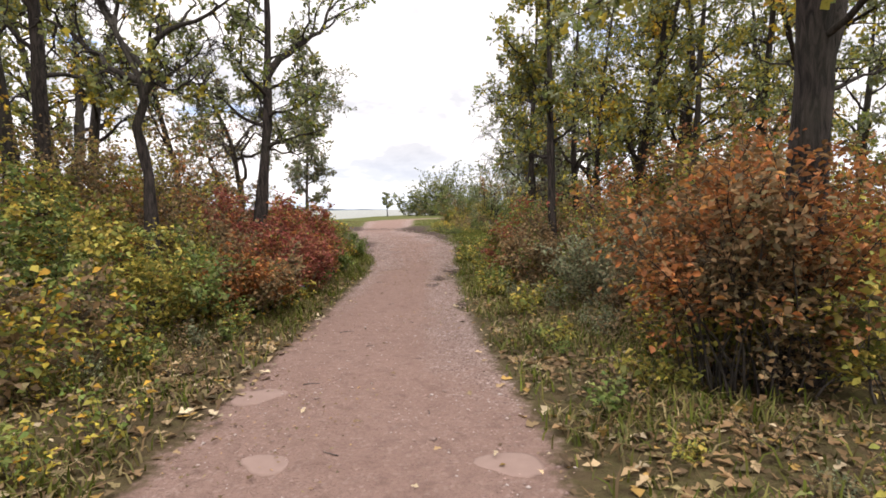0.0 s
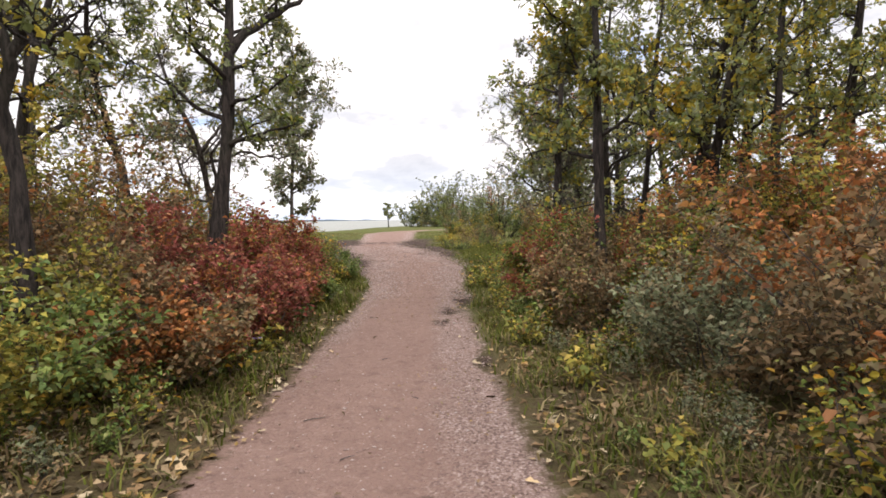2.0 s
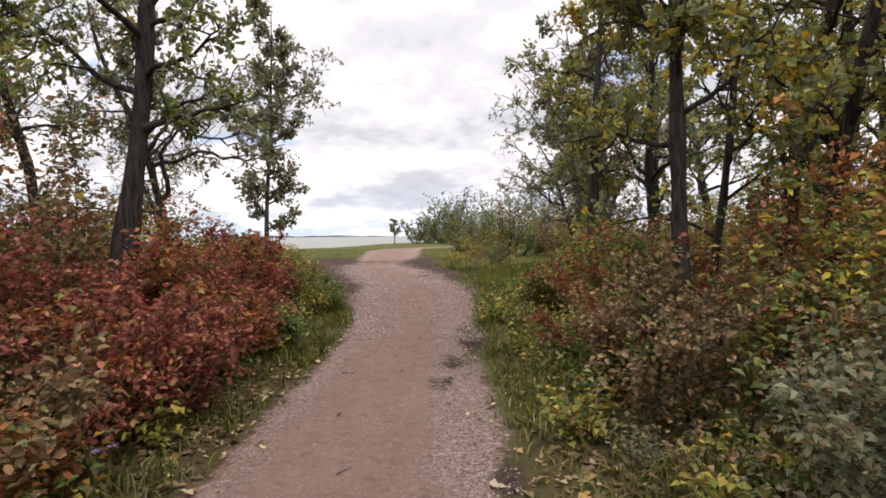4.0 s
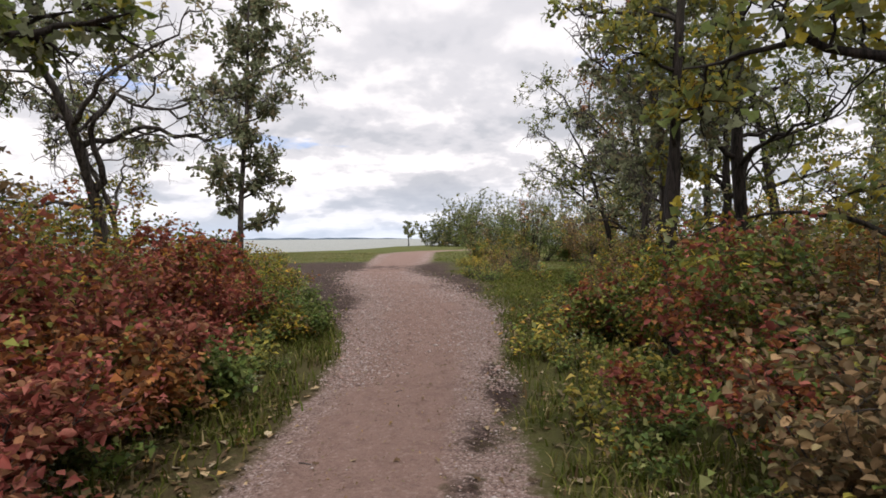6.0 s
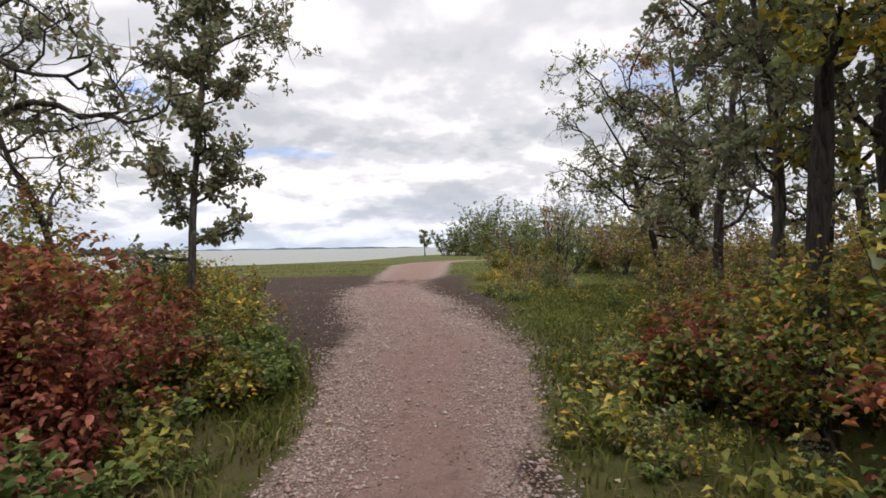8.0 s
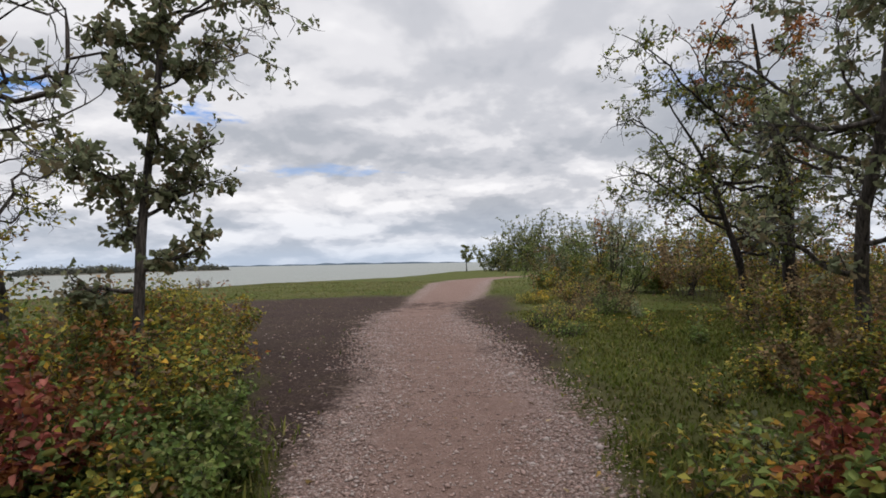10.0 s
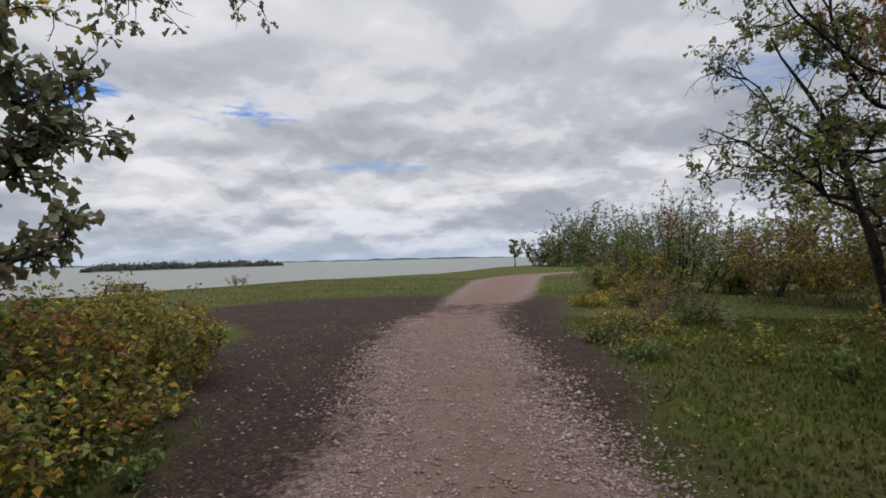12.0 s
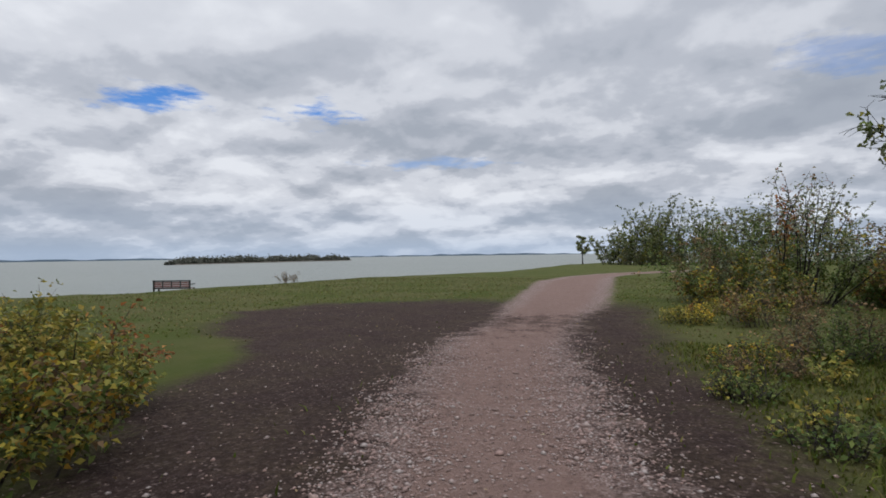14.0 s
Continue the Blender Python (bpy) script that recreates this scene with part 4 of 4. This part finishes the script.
bush((6.2, 20.4), 1.8, 1.6, 1.5, "hedge", 9000, 0.065, second="rust", label="dense bush at the wood's edge")
bush((5.2, 24.6), 1.8, 1.5, 1.4, "hedge", 9000, 0.065, second="brown", label="dense bush at the wood's edge")
bush((7.4, 28.0), 2.2, 1.8, 1.6, "hedge", 9000, 0.07, second="rust", label="dense bush at the wood's edge")
bush((0.1, 34.4), 1.5, 1.3, 3.0, "green", 9000, 0.066, second="brown", label="tall dark green and brown bush on the grass", ragged=0.45)
bush((0.3, 33.2), 1.5, 1.2, 1.5, "hedge", 10000, 0.07, second="grey", label="low dense bush on the grass")
bush((2.2, 33.9), 1.7, 1.3, 1.9, "green", 11000, 0.07, second="hedge", label="dense bush on the grass under a bare shrub")
bush((4.6, 34.0), 1.7, 1.3, 1.5, "hedge", 10000, 0.07, second="rust", label="dense bush turning rusty on the grass")
bush((7.2, 34.8), 2.0, 1.5, 1.7, "hedge", 10000, 0.07, second="rust", share=0.4, label="dense bush turning rusty on the grass")
bush((10.2, 36.0), 2.4, 1.8, 2.0, "hedge", 10000, 0.08, second="brown", label="dense bush at the wood's edge")
bush((-0.3, 30.6), 0.9, 0.6, 0.4, "olive", 2500, 0.05, stems=20, second="rust", label="low sprawling yellow-green shrub in the grass")

# ---- far trees on the bluff ----
for x, y, h in [(-9.6, 105, 6.2), (-7.2, 104, 8.0), (-4.6, 102, 9.2), (-2.0, 103, 10.4), (0.8, 101, 10.6), (3.8, 103, 9.8), (7.0, 100, 9.0), (10.6, 98, 8.6), (14.5, 95, 9.0)]:
    bush((x, y), 3.0, 2.6, h, "oak", 4200, 0.30, stems=20, low=0.12, ragged=0.4, thick=6.0, name="oak_tree", label="far oak in a clump at the bluff's end", group="far trees", bark=BARK)
tree((-16.0, 114), 5.4, 0.12, 1.7, 0.3, 12, "oak", 2600, leaf_size=0.26, lobed=False, label="small lone tree at the edge of the bluff", name="lone_tree", group="far trees")
for x, y in [(-6.5, 100), (-2.5, 99), (2, 98), (7, 96)]:
    bush((x, y), 2.6, 1.8, 2.6, "grey", 4000, 0.2, stems=24, second="olive", label="far bush at the foot of the clump of oaks", group="far bushes")
for x, y in [(-21.6, 41.7), (-21.2, 42.1), (-21.35, 41.4)]:
    bush((x, y), 0.3, 0.3, 0.75, "brown", 110, 0.08, stems=7, label="thin brown sprig at the bluff's edge", name="sprig", group="sprigs on the bluff")


# ---- low plants, grass, fallen leaves and stones ----
def scatter(n, x0, x1, y0, y1, keep):
    """Places in a stretch of the plan, kept by a likelihood."""
    x, y = rng.uniform(x0, x1, n), rng.uniform(y0, y1, n)
    ok = rng.random(n) < keep(x, y)
    return x[ok], y[ok]


def off_trail(x, y):
    return np.abs(x - trail_middle(y)) - trail_half(y)


def blades(name, x, y, long, material, label, lean=0.5, width=0.007):
    """Grass: bent tapering blades, each of two faces."""
    n = len(x)
    z = height(x, y)
    p = np.stack([x, y, z - 0.01], -1)
    a = rng.uniform(0, 2 * np.pi, n)
    out_dir = np.stack([np.cos(a), np.sin(a), np.zeros(n)], -1)
    side = np.stack([-np.sin(a), np.cos(a), np.zeros(n)], -1)
    h = (long * rng.uniform(0.45, 1.25, n))[:, None]
    b = (lean * rng.uniform(0.2, 1.3, n))[:, None]
    w = width * rng.uniform(0.7, 1.5, (n, 1))
    zed = np.array([0, 0, 1.0])
    mid = p + zed * h * 0.55 + out_dir * h * b * 0.3
    tip = p + zed * h * (1 - 0.25 * b) + out_dir * h * b
    v = np.stack([p - side * w, p + side * w, mid + side * w * 0.8, mid - side * w * 0.8, tip + side * w * 0.15, tip - side * w * 0.15], 1).reshape(-1, 3)
    i = np.arange(n)[:, None] * 6
    f = np.concatenate([i + np.array([0, 1, 2, 3]), i + np.array([3, 2, 4, 5])])
    return tagged(new(name, mesh_of(name, v, f, material)), label, "grass", kind="stuff")


def clumpy(x, y, scale, cut):
    return step(cut - 0.15, cut + 0.15, value_noise(x, y, scale, 11))


# verge of the wooded part
rng = np.random.default_rng(99)
vx, vy = scatter(110000, -4.2, 2.8, -1.5, 16.5, lambda x, y: step(-0.05, 0.35, off_trail(x, y)) * step(2.2, 0.9, off_trail(x, y)) * (0.2 + 0.8 * clumpy(x, y, 1.8, 0.48)) * (0.85 + 0.15 * step(5, 9, y)))
pick = rng.random(len(vx)) < np.where(vx < -1, 0.45, 0.4) + 0.35 * step(6, 12, vy)
blades("verge_grass", vx[pick], vy[pick], 0.15, LEAF["grass"], "green grass along the trail's edge", 0.9)
blades("dry_verge_grass", vx[~pick], vy[~pick], 0.13, LEAF["dry_grass"], "dry grass among fallen leaves along the trail", 1.2)
# grass on the open bluff
def open_grass(x, y):
    return step(13.5, 16, y) * (1 - step(0.2, 0.6, gravel_mask(x, y))) * (1 - 0.985 * step(0.1, 0.8, dirt_mask(x, y))) * step(-0.2, 0.3, inland(x, y) - 1)


lx, ly = scatter(80000, -4.5, 5.5, 13.5, 26, open_grass)
blades("lawn_grass", lx, ly, 0.075, LEAF["grass"], "short green grass on the bluff", 1.0, 0.008)
mx, my = scatter(42000, -24, 10, 24, 50, open_grass)
dry = rng.random(len(mx)) < 0.3 + 0.5 * clumpy(mx, my, 0.3, 0.5) * (mx < -3)
blades("meadow_grass", mx[~dry], my[~dry], 0.05, LEAF["grass"], "short mown grass on the open bluff", 1.0, 0.016)
blades("dry_meadow_grass", mx[dry], my[dry], 0.045, LEAF["dry_grass"], "short yellowing grass on the open bluff", 1.2, 0.016)

# weeds at the feet of the bushes
def weed(leaf, tall, leaves, size, label):
    root = tagged(new("weed"), label, "plant", "weeds along the trail")
    lines, pts, dirs = [], [], []
    for i in range(9):
        a = rng.uniform(0, 2 * np.pi)
        line = crooked((rng.normal() * 0.05, rng.normal() * 0.05, 0), (np.cos(a) * 0.5, np.sin(a) * 0.5, 1), tall * rng.uniform(0.6, 1.1), 5, 0.16)
        lines.append((line, 0.0035 * (1 - 0.6 * np.arange(6) / 5)))
        for j in range(1, 6):
            for k in range(2):
                pts.append(line[j])
                dirs.append(rng.normal(size=3) * np.array([1, 1, 0.3]))
    child("stem", tube_mesh("stem", lines, GREY_BARK, 4), root)
    root.children[0]["kind"] = "stuff"
    pts, dirs = np.array(pts), np.array(dirs)
    sel = rng.integers(0, len(pts), leaves)
    tagged(child("foliage", leaf_mesh("foliage", pts[sel] + rng.normal(size=(leaves, 3)) * 0.03, dirs[sel] + rng.normal(size=(leaves, 3)) * 0.4, size * rng.uniform(0.6, 1.3, leaves), LEAF[leaf], 0.6, flatness=0.8, simple=True), root), kind="stuff")
    return root


kinds = [
    weed("green", 0.34, 150, 0.065, "low leafy green weed at the trail's edge"),
    weed("hedge", 0.42, 170, 0.06, "low weed with green and yellow leaves"),
    weed("grey", 0.38, 170, 0.05, "low grey-green weed among fallen leaves"),
    weed("brown", 0.5, 120, 0.05, "withered brown weed among fallen leaves"),
    weed("olive", 0.36, 140, 0.07, "low weed with yellowing leaves"),
]
spots = []
for y in np.arange(2.2, 16.4, 0.26):
    for s in (-1, 1):
        if y < 7.5 and rng.random() < (0.4 if s > 0 else 0.12):
            continue
        for k in range(2):
            o = 0.5 + 1.15 * rng.random() ** 0.8
            spots.append((trail_middle(y) + s * (trail_half(y) + o) + rng.normal() * 0.1, y + rng.normal() * 0.12))
for x, y in [(1.5, 18.6), (1.9, 19.4), (0.9, 21.2), (1.6, 20.6), (0.2, 23.5), (1.2, 24.0), (2.2, 23.0), (0.4, 22.3), (2.6, 19.9), (1.0, 17.4), (0.7, 16.4), (-3.7, 17.0)]:
    spots.append((x, y))
for i, (x, y) in enumerate(spots):
    m = pose(x, y, float(height(x, y)) - 0.02, 0, 0, rng.uniform(0, 360)) @ Matrix.Scale(rng.uniform(0.6, 1.25) * (0.75 if y < 7 else 1.0), 4)
    w = rng.random()
    j = (0 if w < 0.45 else 1 if w < 0.7 else 4 if w < 0.85 else 2) if y > 9 else int(rng.integers(0, 5))
    if i < 5:
        kinds[i].matrix_basis = pose(x, y, float(height(x, y)) - 0.02)
    else:
        ob = copy_thing(kinds[j], pose(x, y, float(height(x, y)) - 0.02, 0, 0, rng.uniform(0, 360)))
        ob.scale = (m.to_scale().x,) * 3


def litter(name, x, y, size, leaf, label):
    n = len(x)
    p = np.stack([x, y, height(x, y) + rng.uniform(0.004, 0.03, n)], -1)
    heads = rng.normal(size=(n, 3)) * np.array([1, 1, 0.25])
    me = oak_leaf_mesh(name, p, heads, size * rng.uniform(0.6, 1.3, n), LEAF[leaf], 2.0, 0.1)
    return tagged(new(name, me), label, "leaves", kind="stuff")


tx, ty = scatter(40000, -5.5, 4.2, -1.5, 13, lambda x, y: step(-0.15, 0.25, off_trail(x, y)) * step(3.4, 1.2, off_trail(x, y)) * np.where(x < -1, 1.0, 0.4) * (0.15 + 0.85 * clumpy(x, y, 1.3, 0.5)) * (1 - 0.7 * step(6, 12, y)))
litter("fallen_leaves", tx, ty, 0.088, "tan", "pale brown and yellow fallen leaves on the verge")
ux, uy = scatter(36000, -7.5, 6.5, -2, 13, lambda x, y: step(0.0, 0.5, off_trail(x, y)) * step(5.8, 2.8, off_trail(x, y)) * step(-2, 1, y) * (0.3 + 0.5 * clumpy(x, y, 0.9, 0.4)))
litter("withered_leaves", ux, uy, 0.085, "brown", "dark withered leaves covering the ground under the bushes")
tx, ty = scatter(2600, -2.6, 1.2, 1.2, 20, lambda x, y: 0.06 + 0.5 * step(-0.5, 0.0, off_trail(x, y)))
litter("trail_leaves", tx, ty, 0.05, "tan", "scattered dry leaves on the gravel")
bx, by = scatter(9000, -2.6, 1.2, 1.2, 16, lambda x, y: 0.5 * step(0.2, -0.1, off_trail(x, y)) * clumpy(x, y, 0.9, 0.5))
litter("leaf_bits", bx, by, 0.026, "brown", "crumbled brown leaf bits on the gravel")


def twig(x, y, long, turn):
    line = crooked((0, 0, 0.006), (math.cos(turn), math.sin(turn), 0), long, 4, 0.22)
    line[:, 2] = 0.006
    root = tagged(new("twig", tube_mesh("twig", [(line, np.array([0.005, 0.0045, 0.004, 0.003, 0.002]))], GREY_BARK, 5)), "short dry grey twig lying on the gravel", "twig", "twigs on the trail")
    root.matrix_basis = pose(x, y, float(height(x, y)) + 0.002)
    return root


for x, y, long, turn in [(-1.2, 4.9, 0.16, 0.3), (-0.1, 4.3, 0.10, 1.9), (-0.9, 6.2, 0.12, 0.9), (-1.35, 6.9, 0.18, 0.1), (-0.5, 7.4, 0.09, 2.4), (-1.0, 8.6, 0.14, 0.5), (-0.6, 3.6, 0.12, 2.8), (-1.6, 11.2, 0.15, 0.2), (-1.2, 12.8, 0.1, 1.3), (-1.3, 14.9, 0.12, 0.6)]:
    twig(x, y, long, turn)
tx, ty = scatter(420, -10, 4, 15, 30, lambda x, y: 0.5 + 0 * x)
litter("bluff_leaves", tx, ty, 0.034, "tan", "scattered pale leaves on dirt and grass")


def pebbles(name, x, y, size, label):
    """Small worn stones, eight-sided lumps."""
    n = len(x)
    base = np.array([(1, 0, 0), (0, 1, 0), (-1, 0, 0), (0, -1, 0), (0, 0, 0.75), (0, 0, -0.5)], float)
    f = np.array([(0, 1, 4), (1, 2, 4), (2, 3, 4), (3, 0, 4), (1, 0, 5), (2, 1, 5), (3, 2, 5), (0, 3, 5)])
    s = size * rng.lognormal(0, 0.4, n)
    a = rng.uniform(0, np.pi, n)
    v = base[None] * rng.uniform(0.65, 1.3, (n, 6, 1)) * s[:, None, None] * np.array([1, 0.8, 0.7])
    c, d = np.cos(a)[:, None], np.sin(a)[:, None]
    v = np.stack([v[..., 0] * c - v[..., 1] * d, v[..., 0] * d + v[..., 1] * c, v[..., 2]], -1)
    v += np.stack([x, y, height(x, y) + s * 0.15], -1)[:, None, :]
    faces = (np.arange(n)[:, None, None] * 6 + f[None]).reshape(-1, 3)
    return tagged(new(name, mesh_of(name, v.reshape(-1, 3), faces, STONE, smooth=False)), label, "stones", kind="stuff")


px, py = scatter(60000, -3.4, 1.2, 1.6, 13, lambda x, y: step(0.1, -0.2, off_trail(x, y)) * (0.02 + 0.5 * np.maximum(step(0.3, 0.8, coarse_mask(x, y)), 0.3 * step(9, 6, y)) * clumpy(x, y, 1.6, 0.48)))
pebbles("trail_gravel", px, py, 0.009, "small pinkish gravel stones on the trail")
px, py = scatter(240000, -6.5, 1.0, 13, 27, lambda x, y: (0.014 * step(0.2, 0.6, dirt_mask(x, y)) + 0.8 * step(0.12, 0.7, gravel_mask(x, y)) * (0.2 + 0.8 * step(0.15, 0.65, np.abs(x - trail_middle(y)) / trail_half(y))) * clumpy(x, y, 1.1, 0.33)) * step(27, 20, y))
pebbles("bluff_gravel", px, py, 0.0125, "pale gravel stones scattered over dark dirt")
px, py = scatter(1500, -11, 0.6, 15, 32, lambda x, y: dirt_mask(x, y) * (0.05 + 0.8 * clumpy(x, y, 0.8, 0.62)))
pebbles("dirt_stones", px, py, 0.011, "pale stones lying on dark dirt")



def flat_stone(x, y, a, b, turn):
    """A worn flat stone, set almost flush in the trail."""
    n = 18
    rings = [(1.0, -0.02), (0.97, 0.002), (0.84, 0.007), (0.5, 0.009), (0.0, 0.009)]
    wob = 1 + 0.16 * np.sin(np.arange(n) * 2 * np.pi / n * 2 + x * 9) + 0.1 * np.sin(np.arange(n) * 2 * np.pi / n * 3 + y * 7)
    ang = np.arange(n) * 2 * np.pi / n
    v = np.concatenate([np.column_stack([a * r * wob * np.cos(ang), b * r * wob * np.sin(ang), np.full(n, z)]) for r, z in rings])
    f = [(k * n + i, k * n + (i + 1) % n, (k + 1) * n + (i + 1) % n, (k + 1) * n + i) for k in range(len(rings) - 1) for i in range(n)]
    ob = tagged(new("flat_stone", mesh_of("flat_stone", v, f, SLAB, smooth=True)), "pale flat stone set flush in the gravel trail", "stone", "flat stones in the trail")
    ob.matrix_basis = pose(x, y, float(height(x, y)), 0, 0, turn)
    return ob


SLAB = plain_material("pale_flat_stone", (0.16, 0.108, 0.09), (0.235, 0.165, 0.14), 14.0, 0.85, 0.5, 0.006, 0.2)
flat_stone(-1.48, 4.65, 0.24, 0.17, 10)
flat_stone(-1.0, 3.5, 0.17, 0.12, -5)
flat_stone(0.42, 3.5, 0.22, 0.15, 12)


def aster(x, y, tall):
    """A single small purple flower on a thin stalk."""
    root = tagged(new("aster"), "small purple wildflower on a thin green stalk", "flower")
    root.matrix_basis = pose(x, y, float(height(x, y)) - 0.01)
    line = crooked((0, 0, 0), (0.1, -0.05, 1), tall, 4, 0.08)
    child("stalk", tube_mesh("stalk", [(line, np.array([0.003, 0.003, 0.0025, 0.002, 0.002]))], LEAF["green"], 4), root)
    a = np.arange(14) * 2 * np.pi / 14
    heads = np.column_stack([np.cos(a), np.sin(a), np.full(14, 0.25)])
    child("blossom", leaf_mesh("blossom", np.repeat(line[-1:], 14, 0) + heads * 0.006, heads, np.full(14, 0.02), PETAL, 0.35, 0.05, 3.0), root)
    return root


PETAL = leaf_material("purple_petals", [(0.30, 0.22, 0.48), (0.36, 0.27, 0.55), (0.26, 0.18, 0.42)], 0.3)
aster(-2.25, 8.05, 0.42)
aster(-2.2, 8.12, 0.38)

# ---- bench ----
def box(bm, x0, x1, y0, y1, z0, z1, bevel=0.006):
    r = bmesh.ops.create_cube(bm, size=1.0)
    for v in r["verts"]:
        v.co = Vector(((x0 + x1) / 2 + v.co.x * (x1 - x0), (y0 + y1) / 2 + v.co.y * (y1 - y0), (z0 + z1) / 2 + v.co.z * (z1 - z0)))
    if bevel:
        edges = {e for v in r["verts"] for e in v.link_edges}
        bmesh.ops.bevel(bm, geom=list(edges), offset=bevel, segments=1, affect="EDGES")


def single(x0, x1, y0, y1, z0, z1, bevel=0.006):
    bm = bmesh.new()
    box(bm, x0, x1, y0, y1, z0, z1, bevel)
    return bm


def bench(at, turn):
    root = tagged(new("park_bench"), "dark-framed park bench with red-brown slats facing the lake", "bench")
    root.matrix_basis = pose(at[0], at[1], float(height(*at)) - 0.01, 0, 0, turn)
    w = 0.9
    for x in (-w, w - 0.07):
        part("leg", single(x, x + 0.07, -0.03, 0.04, 0, 0.74), BENCH_IRON, root)
        part("leg", single(x, x + 0.07, 0.42, 0.49, 0, 0.36), BENCH_IRON, root)
        part("armrest", single(x, x + 0.07, 0.04, 0.50, 0.52, 0.56), BENCH_IRON, root)
    for x in (-0.46, -0.035, 0.39):
        part("upright", single(x, x + 0.06, -0.02, 0.0, 0.36, 0.72), BENCH_IRON, root)
    for z in (0.34, 0.68):
        part("back_rail", single(-w, w, -0.055, -0.03, z, z + 0.06), BENCH_IRON, root)
    for z in (0.41, 0.50, 0.59):
        part("back_slat", single(-w + 0.07, w - 0.07, 0.0, 0.02, z, z + 0.07), BENCH_WOOD, root)
    for i in range(4):
        y = 0.05 + i * 0.11
        part("seat_slat", single(-w + 0.07, w - 0.07, y, y + 0.09, 0.32, 0.355), BENCH_WOOD, root)
    return root


bench((-23.5, 35.8), 22)

# ---- island and far shore ----
def low_island(points, label, name, tall, count, material):
    """A low wooded island: a rocky bank and a crown of many clumps."""
    root = tagged(new(name), label, "island")
    pts = np.array(points, float)
    bank_v, bank_f = [], []
    n = 40
    t = np.linspace(0, 1, n)
    mid = np.stack([np.interp(t, np.linspace(0, 1, len(pts)), pts[:, i]) for i in range(2)], -1)
    tan = unit(np.gradient(mid, axis=0))
    nor = np.stack([-tan[:, 1], tan[:, 0]], -1)
    half = 26 * np.sin(np.pi * np.clip(t, 0.02, 0.98)) ** 0.5
    for k, (o, z) in enumerate(((-1.1, -5.4), (-0.9, -4.0), (0.9, -4.0), (1.1, -5.4))):
        bank_v.append(np.column_stack([mid + nor * (half * o)[:, None], np.full(n, z)]))
    v = np.concatenate(bank_v)
    for k in range(3):
        for i in range(n - 1):
            bank_f.append((k * n + i, k * n + i + 1, (k + 1) * n + i + 1, (k + 1) * n + i))
    child("bank", mesh_of("bank", v, bank_f, SHORE), root)
    tt = rng.random(count)
    c = np.stack([np.interp(tt, t, mid[:, i]) for i in range(2)], -1) + np.stack([np.interp(tt, t, nor[:, i]) for i in range(2)], -1) * (np.interp(tt, t, half) * rng.uniform(-0.8, 0.8, count))[:, None]
    rise = tall * (0.35 + 0.65 * rng.random(count) ** 2) * np.interp(tt, [0, 0.08, 0.9, 1], [0.25, 0.9, 1.0, 0.5])
    per = 60
    cc = np.repeat(np.column_stack([c, rise * 0.5 - 4.2]), per, 0)
    off = rng.normal(size=(count * per, 3)) * np.stack([np.repeat(rise * 0.26, per)] * 2 + [np.repeat(rise * 0.22, per)], -1)
    tagged(child("wood", leaf_mesh("wood", cc + off, rng.normal(size=off.shape), rng.uniform(1.2, 2.6, len(off)), FAR_GREEN, 0.8), root), kind="stuff")
    return root


low_island([(-512, 452), (-520, 560), (-512, 680), (-497, 790)], "low wooded island with a rocky bank out in the lake", "island", 11, 260, FAR_GREEN)


def far_shore(name, a0, a1, dist, tall):
    n = 160
    a = np.radians(np.linspace(a0, a1, n))
    top = tall * (0.35 + 0.65 * value_noise(np.arange(n), np.zeros(n), 0.13, 3)) * np.sin(np.pi * np.linspace(0.03, 0.97, n)) ** 0.4
    low_v = np.column_stack([-np.sin(a) * dist, np.cos(a) * dist, np.full(n, -6.0)])
    mid_v = np.column_stack([-np.sin(a) * dist, np.cos(a) * dist, -5 + top])
    back_v = np.column_stack([-np.sin(a) * (dist + 120), np.cos(a) * (dist + 120), np.full(n, -6.0)])
    f = [(i, i + 1, n + i + 1, n + i) for i in range(n - 1)] + [(n + i, n + i + 1, 2 * n + i + 1, 2 * n + i) for i in range(n - 1)]
    return tagged(new(name, mesh_of(name, np.concatenate([low_v, mid_v, back_v]), f, FAR_BLUE)), "thin far shore on the horizon, coloured blue for the haze before it", "shore", kind="structure")


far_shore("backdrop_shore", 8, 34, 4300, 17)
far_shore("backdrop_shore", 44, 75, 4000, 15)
